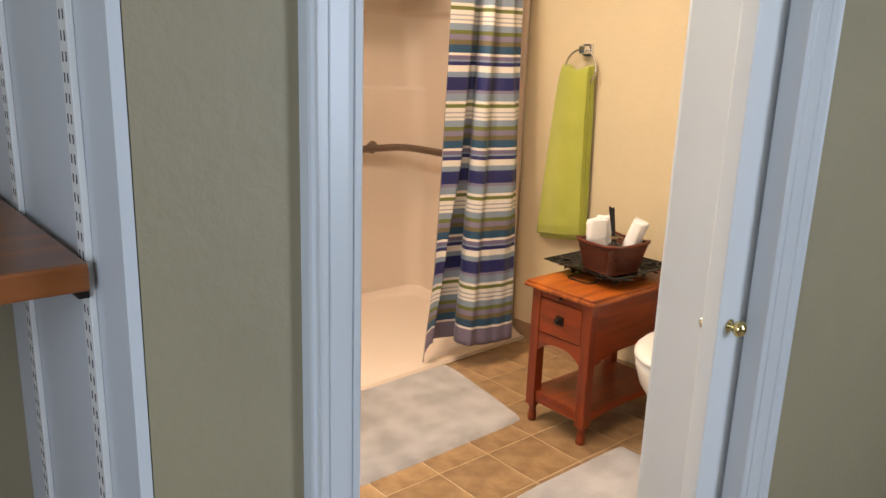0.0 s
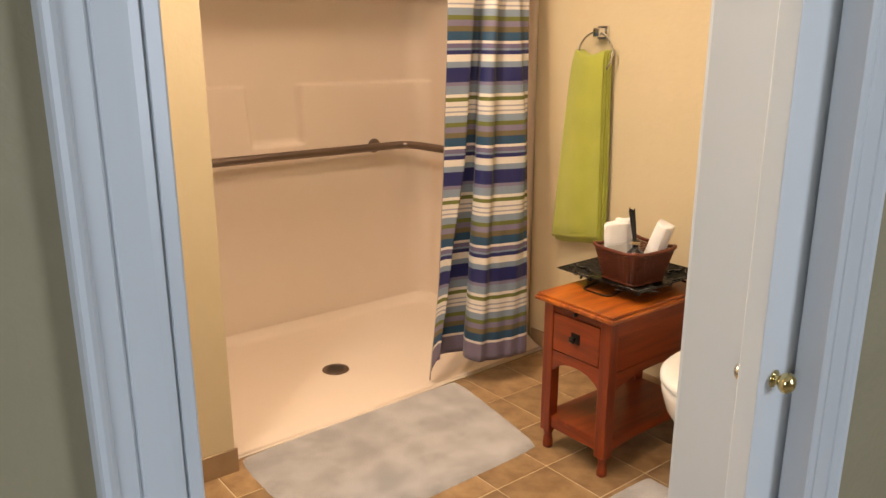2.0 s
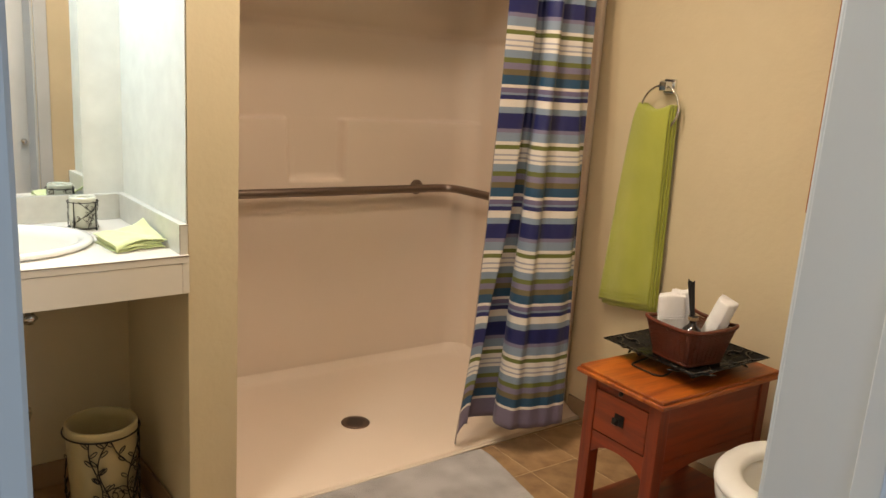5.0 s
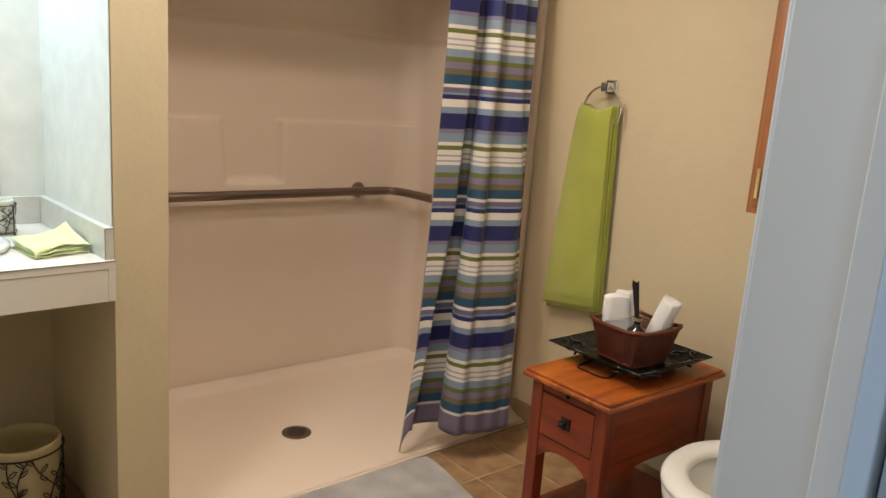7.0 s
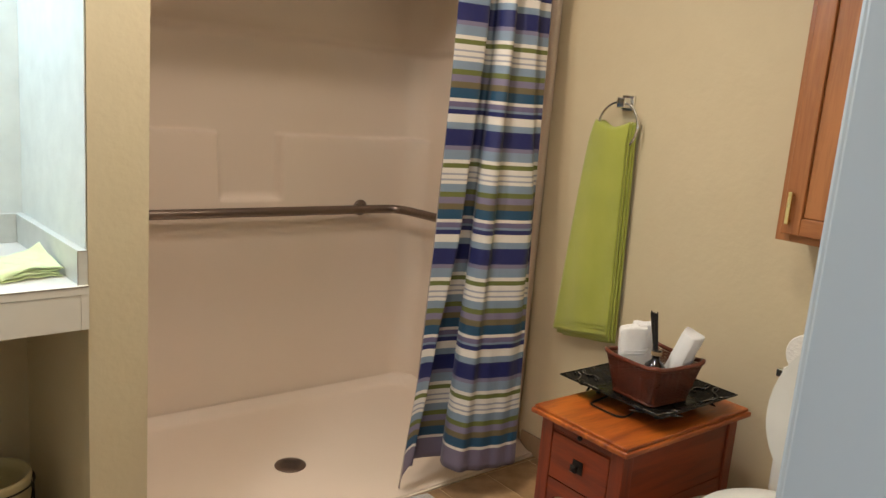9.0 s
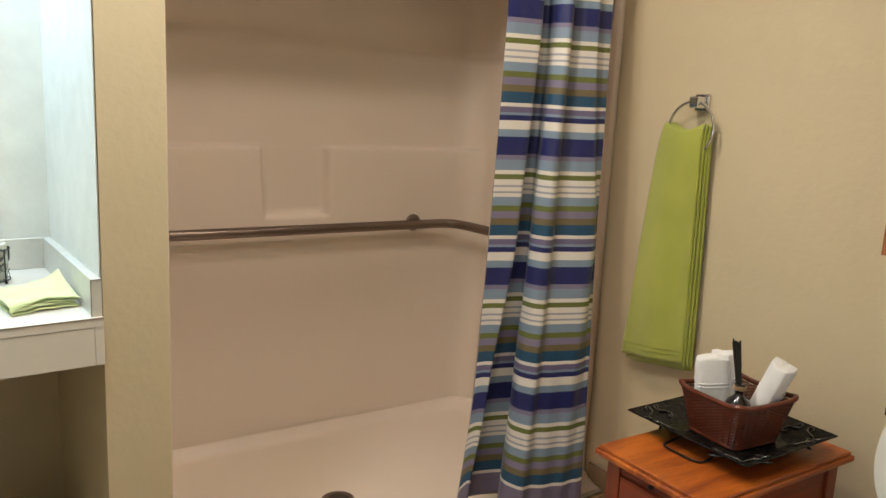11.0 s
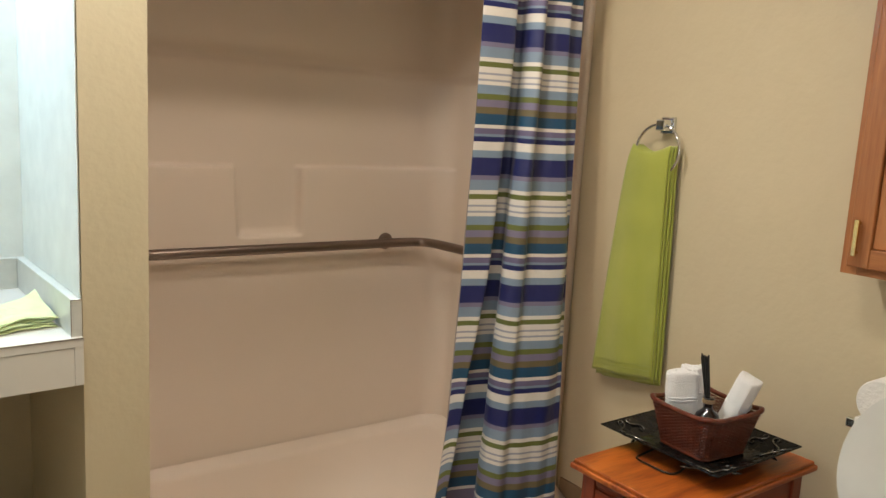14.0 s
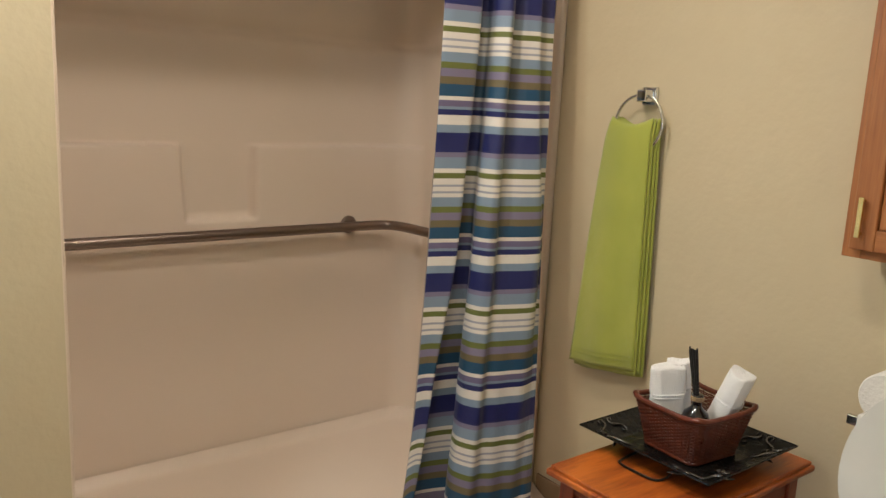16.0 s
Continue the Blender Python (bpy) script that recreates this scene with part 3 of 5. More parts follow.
    part("surround", bm, M_FIBER, t, smooth=True)
    fl = B((SR - 0.026, 2.540, 0.0), (SR, 2.578, SH_TOP), 0.012, 4)
    part("flange", fl, M_FIBER, t, smooth=True)
    part("flange", B((SL + 0.0005, 2.430, 0.0), (SL + 0.022, 2.456, SH_TOP), 0.006, 4), M_FIBER, t, smooth=True)
    # drain
    d = lathe(bmesh.new(), [(0.046, 0.0), (0.056, 0.002), (0.055, 0.005), (0.045, 0.006)], (1.845, 2.80, 0.0145), 32)
    dr = part("drain", d, M_DRAIN, t, "round brushed metal shower drain", smooth=True)
    h = bmesh.new()
    for i in range(-4, 5):
        for k in range(-4, 5):
            if math.hypot(i, k) < 4.2:
                box(h, (1.845 + k * 0.0085 - 0.0026, 2.80 + i * 0.0085 - 0.0026, 0.0200), (1.845 + k * 0.0085 + 0.0026, 2.80 + i * 0.0085 + 0.0026, 0.0213))
    part("slots", h, M_BLACK, dr)
    return t


shower()


def grab_bar():
    t = thing("grab_bar", "brushed steel grab bar bent round the shower wall's corner", "grab bar")
    z = 0.856
    pts = [(1.275, 3.325, z), (1.285, 3.29, z), (1.32, 3.268, z), (1.40, 3.265, z), (1.7, 3.265, z), (2.1, 3.265, z), (2.44, 3.265, z), (2.51, 3.260, z), (2.548, 3.235, z), (2.568, 3.18, z), (2.580, 3.06, z), (2.590, 2.8, z), (2.600, 2.66, z), (2.64, 2.635, z), (2.675, 2.63, z)]
    part("rail", tube(bmesh.new(), smooth_path(pts, 6), 0.0185, 16), M_STEEL, t, smooth=True)
    for x, y, rx, ry in ((2.400, 3.320, 90, 0), (1.275, 3.320, 90, 0), (2.678, 2.63, 0, -90)):
        m = pose(0, 0, 0, rx, ry, 0)
        bm = lathe(bmesh.new(), [(0.034, -0.004), (0.034, 0.005), (0.030, 0.009), (0.012, 0.010)], (x, y, z), 28, m=m)
        part("flange", bm, M_STEEL, t, smooth=True)
    part("post", tube(bmesh.new(), [(2.400, 3.322, z), (2.400, 3.268, z)], 0.012, 12), M_STEEL, t, smooth=True)
    return t


grab_bar()


def curtain():
    rod = thing("shower_curtain_rod", "straight metal shower curtain rod over the stall", "curtain rod")
    part("rod", tube(bmesh.new(), [(1.203, 2.425, 1.96), (WX, 2.425, 1.96)], 0.013, 12), M_STEEL, rod, smooth=True)
    for x in (1.2035, WX - 0.008):
        part("bracket", lathe(bmesh.new(), [(0.03, 0), (0.03, 0.004), (0.02, 0.007)], (x, 2.425, 1.96), 20, m=pose(0, 0, 0, 0, 90, 0)), M_STEEL, rod, smooth=True)
    t = thing("shower_curtain", "bunched striped fabric shower curtain in navy, white, blue and green", "shower curtain")
    top, bot = 1.935, 0.118

    # plan of the folds: along the cloth, and how far they come forward
    FOLDS = (
        (0.20, ((0, 0), (.12, .010), (.29, .016), (.285, -.030), (.35, -.048), (.46, -.045), (.455, -.004), (.51, .028), (.565, .020), (.575, -.012), (.66, -.012), (.74, .008), (.83, .016), (.835, -.010), (.92, -.008), (1, -.006))),
        (0.54, ((0, 0), (.09, .010), (.225, .016), (.22, -.035), (.29, -.056), (.42, -.055), (.385, -.010), (.45, .028), (.52, .030), (.58, .006), (.66, .006), (.76, .014), (.90, .016), (.96, .008), (.955, -.012), (1, -.010))),
        (0.79, ((-.01, 0), (.04, .006), (.10, .010), (.095, -.030), (.18, -.054), (.38, -.062), (.345, -.030), (.36, .012), (.46, .040), (.54, .022), (.64, .024), (.74, .020), (.84, .022), (.92, .012), (.96, .004), (1, -.002))),
        (1.00, ((-.06, -.020), (-.02, -.004), (.02, 0), (.02, -.025), (.09, -.048), (.34, -.060), (.305, -.040), (.31, .004), (.42, .046), (.52, .034), (.62, .040), (.72, .028), (.80, .030), (.88, .018), (.94, .014), (1, 0))))

    def pleat(row, u):
        x = u * (len(row) - 1)
        i = min(int(x), len(row) - 2)
        t = x - i
        q = []
        for a in (0, 1):
            p0, p1, p2, p3 = (row[max(0, min(len(row) - 1, i + d))][a] for d in (-1, 0, 1, 2))
            q.append(0.5 * (2 * p1 + (p2 - p0) * t + (2 * p0 - 5 * p1 + 4 * p2 - p3) * t * t + (3 * p1 - p0 - 3 * p2 + p3) * t ** 3))
        return q

    def cloth(u, v):
        k = 1 - v
        kk = max(0.0, (k - 0.10) / 0.90)
        ax, ay = 2.144 - 0.048 * kk ** 1.6, 2.425
        bx, by = 2.545 - 0.110 * kk, 2.425 - 0.155 * kk
        n = next((i for i in range(len(FOLDS) - 1) if k <= FOLDS[i + 1][0]), len(FOLDS) - 2)
        (ka, ra), (kb, rb) = FOLDS[n], FOLDS[n + 1]
        w = max(0.0, min(1.0, (k - ka) / (kb - ka)))
        w = 0.5 * w + 0.5 * w * w * (3 - 2 * w)
        (s0, f0), (s1, f1) = pleat(ra, u), pleat(rb, u)
        s, f = s0 + (s1 - s0) * w, f0 + (f1 - f0) * w
        drop = 0.055 * k ** 8 * max(0.0, 1 - u / 0.10) ** 1.5
        f += 0.0012 * math.sin(31 * u + 3 * k) + 0.002 * math.sin(13 * u + 7 * k)
        dx, dy = bx - ax, by - ay
        L = math.hypot(dx, dy)
        x, y = ax + dx * s, ay + dy * s
        return Vector((x + f * dy / L, y - f * dx / L, bot + (top - bot) * v + 0.004 * math.sin(7 * u) * k - drop))
    part("fabric", sheet(cloth, 210, 90, 0.0016, uv=lambda u, v: (u * 0.9, bot + (top - bot) * v)), M_CURTAIN, t)
    def liner(u, v):
        p = cloth(0.02 + 0.01 * u, v)
        z = 0.026 + (top - 0.026) * v
        k = 1 - v
        return Vector((p.x - 0.0045 + 0.002 * math.sin(9 * v), p.y + 0.006 + 0.012 * u, z))
    part("liner", sheet(liner, 4, 50, 0.001), M_RUBBER, t)
    for i in range(9):
        p = cloth(0.04 + i * 0.115, 1)
        c = [(p.x, 2.425 + 0.026 * math.cos(a), 1.950 + 0.030 * math.sin(a)) for a in [2 * math.pi * j / 16 for j in range(16)]]
        part("ring", tube(bmesh.new(), c, 0.002, 6, closed=True), M_CHROME, t, smooth=True)
    return t


curtain()


# ---- vanity ----
def vanity():
    ct = thing("vanity_counter", "cream laminate vanity counter with a deep front apron between walls", "counter")
    zt, zb = 0.861, 0.757
    yf, yb = 2.330, 2.8825
    cx, cy, rx, ry = 0.650, 2.605, 0.238, 0.198
    # top with an oval opening
    bm = bmesh.new()
    N = 64
    def edge(a, z):
        c, s = math.cos(a), math.sin(a)
        x0, x1, y0, y1 = 0.101, 1.0655, yf, yb
        k = min(((x1 - cx) / c if c > 1e-6 else 1e9), ((x0 - cx) / c if c < -1e-6 else 1e9), ((y1 - cy) / s if s > 1e-6 else 1e9), ((y0 - cy) / s if s < -1e-6 else 1e9))
        x, y = cx + k * c, cy + k * s
        return (x, y, z)
    angs = [2 * math.pi * i / N for i in range(N)]
    for X in (0.101, 1.0655):
        for Y in (yf, yb):
            angs.append(math.atan2(Y - cy, X - cx) % (2 * math.pi))
    angs = sorted(angs)
    n = len(angs)
    rings = []
    for z in (zt, zt - 0.02):
        rings.append(([bm.verts.new((cx + rx * 0.93 * math.cos(a), cy + ry * 0.93 * math.sin(a), z)) for a in angs], [bm.verts.new(edge(a, z)) for a in angs]))
    for i in range(n):
        j = (i + 1) % n
        (i0, o0), (i1, o1) = rings
        bm.faces.new((i0[i], o0[i], o0[j], i0[j]))
        bm.faces.new((i1[i], i1[j], o1[j], o1[i]))
        bm.faces.new((i0[i], i0[j], i1[j], i1[i]))
        bm.faces.new((o0[i], o1[i], o1[j], o0[j]))
    part("worktop", bm, M_LAMI, ct)
    part("apron", B((0.101, yf + 0.001, zb), (1.048, yf + 0.020, zt - 0.0215), 0.001), M_LAMI, ct)
    part("seam", B((0.101, yf - 0.0008, zt - 0.0035), (1.0655, yf + 0.0005, zt - 0.0008)), M_SEAM, ct, "dark laminate edge line")
    part("seam", B((1.0440, yf + 0.0092, zt + 0.0005), (1.0458, yf + 0.0100, 0.9405)), M_SEAM, ct, "dark laminate edge line")
    part("seam", B((1.0458, yf + 0.0092, 0.9392), (1.0660, yf + 0.0100, 0.9408)), M_SEAM, ct, "dark laminate edge line")
    part("filler", B((1.0485, yf + 0.001, zb), (1.0665, PF - 0.0005, zt - 0.001), 0.001), M_LAMI, ct)
    part("backsplash", B((0.101, 2.864, zt + 0.0005), (1.0450, 2.8835, 0.941), 0.0015), M_SPLASH, ct)
    part("sidesplash", B((1.0455, yf + 0.010, zt + 0.0005), (1.0665, 2.8835, 0.941), 0.0015), M_SPLASH, ct)
    s = thing("sink", "white oval drop-in ceramic sink set in the vanity counter", "sink")
    prof = [(0.60, -0.135), (0.86, -0.10), (0.915, -0.02), (0.93, 0.004), (1.0, 0.001), (1.03, 0.004), (1.035, 0.012), (1.0, 0.018), (0.93, 0.017), (0.88, 0.010), (0.84, -0.012), (0.80, -0.06), (0.62, -0.118), (0.12, -0.128)]
    bm = bmesh.new()
    rings = []
    for r, z in prof:
        rings.append([bm.verts.new((cx + rx * r * math.cos(2 * math.pi * i / 64), cy + ry * r * math.sin(2 * math.pi * i / 64), zt + z)) for i in range(64)])
    for p, q in zip(rings, rings[1:]):
        for i in range(64):
            j = (i + 1) % 64
            bm.faces.new((p[i], p[j], q[j], q[i]))
    bm.faces.new(rings[-1])
    bm.faces.new(rings[0][::-1])
    part("basin", bm, M_CERAM, s, smooth=True)
    part("drain", lathe(bmesh.new(), [(0.022, 0), (0.024, 0.003), (0.012, 0.003)], (cx, cy, zt - 0.1275), 20), M_CHROME, s, smooth=True)
    # faucet, at the back of the basin
    f = thing("faucet", "chrome single-lever bathroom faucet behind the sink", "faucet")
    part("body", lathe(bmesh.new(), [(0.026, 0), (0.026, 0.006), (0.018, 0.012), (0.016, 0.06), (0.019, 0.065), (0.010, 0.075)], (cx, 2.836, zt + 0.001), 24), M_CHROME, f, smooth=True)
    part("spout", tube(bmesh.new(), smooth_path([(cx, 2.81, zt + 0.05), (cx, 2.77, zt + 0.062), (cx, 2.72, zt + 0.058), (cx, 2.70, zt + 0.045)], 5), 0.010, 12), M_CHROME, f, smooth=True)
    part("lever", tube(bmesh.new(), [(cx, 2.836, zt + 0.075), (cx, 2.80, zt + 0.10), (cx, 2.79, zt + 0.115)], 0.006, 10), M_CHROME, f, smooth=True)
    # plumbing under the basin
    p = thing("sink_trap", "chrome drain trap and shut-off valve under the sink", "plumbing")
    tp = smooth_path([(cx, cy, 0.725), (cx, cy, 0.56), (cx, cy, 0.44), (cx + 0.012, cy + 0.03, 0.375), (cx + 0.02, cy + 0.075, 0.365), (cx + 0.02, cy + 0.11, 0.41), (cx + 0.02, cy + 0.14, 0.46), (cx + 0.02, 2.878, 0.47)], 6)
    part("pipe", tube(bmesh.new(), tp, 0.019, 14), M_CHROME, p, smooth=True)
    part("collar", lathe(bmesh.new(), [(0.034, 0), (0.034, 0.004), (0.022, 0.010)], (cx + 0.02, 2.874, 0.47), 24, m=pose(0, 0, 0, 90)), M_CHROME, p, smooth=True)
    part("cup", lathe(bmesh.new(), [(0.018, 0), (0.045, 0.018), (0.052, 0.04), (0.05, 0.05)], (cx + 0.03, cy + 0.03, 0.335), 28), M_CHROME, p, smooth=True)
    v = thing("shut_off_valve", "small chrome shut-off valve on the wall under the sink", "valve")
    part("stem", tube(bmesh.new(), [(0.765, 2.886, 0.60), (0.765, 2.80, 0.60)], 0.008, 12), M_CHROME, v, smooth=True)
    part("body", lathe(bmesh.new(), [(0.014, -0.022), (0.016, 0), (0.014, 0.022)], (0.765, 2.80, 0.60), 16), M_CHROME, v, smooth=True)
    part("handle", lathe(bmesh.new(), [(0.008, 0), (0.020, 0.004), (0.020, 0.012), (0.009, 0.016)], (0.765, 2.785, 0.60), 16, sx=1.0, sy=0.6, m=pose(0, 0, 0, 90)), M_CHROME, v, smooth=True)
    part("hose", tube(bmesh.new(), smooth_path([(0.765, 2.80, 0.62), (0.76, 2.79, 0.70), (0.71, 2.80, 0.79)], 5), 0.005, 8), M_STEEL, v, smooth=True)


vanity()


def mirror():
    t = thing("vanity_mirror", "large frameless wall mirror with polished edge over the vanity", "mirror")
    part("glass", B((0.105, 2.874, 0.9425), (0.945, 2.8785, 1.92), 0.0008), M_MIRROR, t)
    part("backing", B((0.106, 2.8787, 0.9425), (0.944, 2.8845, 1.92)), M_SPLASH, t)


mirror()
for _n in ("vanity_counter", "sink", "faucet", "sink_trap", "shut_off_valve", "vanity_mirror"):
    bpy.data.objects[_n].matrix_world = ASKEW
# the mirror hangs a degree off the wall
bpy.data.objects["vanity_mirror"].matrix_world = ASKEW @ Matrix.Translation((0.945, 2.874, 0)) @ Matrix.Rotation(radians(0.95), 4, "Z") @ Matrix.Translation((-0.945, -2.874, 0))


def vines(bm, r, z0, z1, seed, count, wire, cx=0.0, cy=0.0, leaf=0.014):
    """Wire vines with leaf loops, wound on a cylinder."""
    rnd = random.Random(seed)
    for i in range(count):
        a = 2 * math.pi * i / count + rnd.uniform(-0.2, 0.2)
        turn = rnd.choice((-1, 1)) * rnd.uniform(0.5, 1.3)
        pts, n = [], 9
        for k in range(n):
            f = k / (n - 1)
            ang = a + turn * f + 0.35 * math.sin(f * 5 + i)
            pts.append((cx + r * math.cos(ang), cy + r * math.sin(ang), z0 + (z1 - z0) * f))
        path = smooth_path(pts, 4)
        tube(bm, path, wire, 5)
        for k in range(3, len(path) - 2, 3):
            p = path[k]
            ang = math.atan2(p.y - cy, p.x - cx)
            side = 1 if (k // 3) % 2 else -1
            loop = []
            for j in range(9):
                g = 2 * math.pi * j / 9
                da = side * (leaf * 0.62 + leaf * 0.55 * math.cos(g)) / r
                dz = leaf * 0.5 + leaf * 0.30 * math.sin(g) + leaf * 0.4 * math.cos(g)
                loop.append((cx + r * math.cos(ang + da), cy + r * math.sin(ang + da), p.z + dz))
            tube(bm, loop, wire * 0.8, 4, closed=True)
        # a curl at two fifths of the height
        p = path[len(path) * 2 // 5]
        ang = math.atan2(p.y - cy, p.x - cx)
        curl = []
        for j in range(14):
            g = 2 * math.pi * j / 10
            rad = leaf * 1.5 * (1 - j / 20)
            curl.append((cx + r * math.cos(ang + rad * math.cos(g) / r + leaf * 1.5 / r), cy + r * math.sin(ang + rad * math.cos(g) / r + leaf * 1.5 / r), p.z + rad * math.sin(g)))
        tube(bm, curl, wire * 0.9, 4)
    return bm


def ring_points(r, z, cx=0.0, cy=0.0, n=48):
    return [(cx + r * math.cos(2 * math.pi * i / n), cy + r * math.sin(2 * math.pi * i / n), z) for i in range(n)]


def waste_basket():
    x, y = 0.886, 2.595
    t = thing("waste_basket", "round cream waste basket in dark wire vine cage under vanity", "waste basket", (x, y, 0))
    part("bucket", lathe(bmesh.new(), [(0.080, 0.006), (0.084, 0.01), (0.097, 0.288), (0.100, 0.310), (0.098, 0.318), (0.094, 0.320), (0.090, 0.316), (0.087, 0.288), (0.076, 0.02), (0.02, 0.016)], steps=48), M_CREAM, t, smooth=True)
    for z, r in ((0.004, 0.097), (0.296, 0.105)):
        part("ring", tube(bmesh.new(), ring_points(r, z), 0.0026, 6, closed=True), M_DARKMETAL, t, smooth=True)
    part("wire_cage", vines(bmesh.new(), 0.1025, 0.006, 0.296, 4, 10, 0.0019, leaf=0.019), M_DARKMETAL, t, smooth=True)


waste_basket()


def tumbler():
    t = thing("toothbrush_holder", "pale ceramic toothbrush holder in dark wire stand on counter", "toothbrush holder", (0.882, 2.735, 0.8612))
    part("cup", lathe(bmesh.new(), [(0.031, 0.008), (0.035, 0.010), (0.038, 0.05), (0.036, 0.086), (0.037, 0.092), (0.034, 0.096), (0.024, 0.096), (0.022, 0.092), (0.022, 0.03)], steps=40), M_STONEWARE, t, smooth=True)
    cage = bmesh.new()
    for z, r in ((0.007, 0.041), (0.082, 0.042)):
        tube(cage, ring_points(r, z, n=36), 0.0013, 6, closed=True)
    for i in range(4):
        a = math.pi / 4 + i * math.pi / 2
        tube(cage, [(0.041 * math.cos(a), 0.041 * math.sin(a), 0.0), (0.041 * math.cos(a), 0.041 * math.sin(a), 0.084)], 0.0016, 6)
        lathe(cage, [(0.002, 0), (0.0035, 0.002), (0.0035, 0.004), (0.002, 0.006)], (0.0425 * math.cos(a), 0.0425 * math.sin(a), 0.0), 8)
    part("wire_stand", cage, M_DARKMETAL, t, smooth=True)
    part("wire_vine", vines(bmesh.new(), 0.0405, 0.008, 0.082, 9, 6, 0.0009, leaf=0.008), M_DARKMETAL, t, smooth=True)


tumbler()


def washcloth():
    t = thing("folded_washcloth", "folded lime green washcloth with raised corner on the counter", "washcloth", (0.955, 2.475, 0.862))
    L, F, R, P = Vector((-0.082, 0.073, 0)), Vector((-0.055, -0.084, 0)), Vector((0.082, -0.045, 0)), Vector((0.055, 0.097, 0))

    def lay(u, v, base, lift, inset, ph):
        """u runs along the folded front edge, v back from it"""
        u2, v2 = inset + (1 - 2 * inset) * u, inset + (1 - 1.5 * inset) * v
        p = F * (1 - u2) * (1 - v2) + R * u2 * (1 - v2) + L * (1 - u2) * v2 + P * u2 * v2
        z = base + lift * (u2 ** 2.2 * v2 ** 1.4)
        z += 0.10 * lift * math.sin(5 * u2 + 2 * v2 + ph) + 0.0012 * math.sin(17 * u2 + 11 * v2 + ph)
        z += 0.006 * math.exp(-((v2 - 0.12) / 0.10) ** 2) * math.sin(math.pi * u2)
        z -= 0.6 * base * max(0.0, 1 - v2 / 0.05) ** 2 * max(0.0, 1 - u2 / 0.35)
        bow = 0.007 * math.sin(math.pi * u2) * (1 - v2)
        return Vector((p.x, p.y + bow, max(z, 0.0022)))
    for k, (base, lift, inset) in enumerate(((0.003, 0.000, 0.02), (0.0085, 0.003, 0.06), (0.0150, 0.008, 0.04), (0.0235, 0.034, 0.0))):
        part("fold" if k < 3 else "raised_fold", sheet(lambda u, v, b=base, l=lift, n=inset, k=k: lay(u, v, b, l, n, 1.7 * k), 34, 30, 0.0028), M_CLOTH, t)
    roll = [lay(0.02 + 0.60 * i / 20, 0.035, 0.0115, 0, 0, 1) for i in range(21)]
    part("rolled_hem", tube(bmesh.new(), roll, 0.0042, 8, taper=lambda f: 0.5 + 0.5 * math.sin(math.pi * f)), M_CLOTH, t, smooth=True)


washcloth()


# ---- end table and what stands on it ----
TX0, TX1, TY0, TY1, TZ = 2.068, 2.618, 1.547, 1.873, 0.558


def arch_rail(a, b, z0, z1, rise, axis, pos, thick, n=18):
    """A rail whose lower edge is an arch, along x or y."""
    bm = bmesh.new()
    rows = []
    for i in range(n + 1):
        s = i / n
        c = a + (b - a) * s
        e = abs(2 * s - 1)
        low = z0 + rise * (1 - max(0, (e - 0.0)) ** 2.6)
        q = []
        for d in (0, thick):
            for z in (low, z1):
                q.append(bm.verts.new((c, pos + d, z) if axis == "x" else (pos + d, c, z)))
        rows.append(q)
    for p, q in zip(rows, rows[1:]):
        for i, j in ((0, 1), (1, 3), (3, 2), (2, 0)):
            bm.faces.new((p[i], p[j], q[j], q[i]))
    bm.faces.new((rows[0][0], rows[0][1], rows[0][3], rows[0][2]))
    bm.faces.new((rows[-1][0], rows[-1][2], rows[-1][3], rows[-1][1]))
    return bm


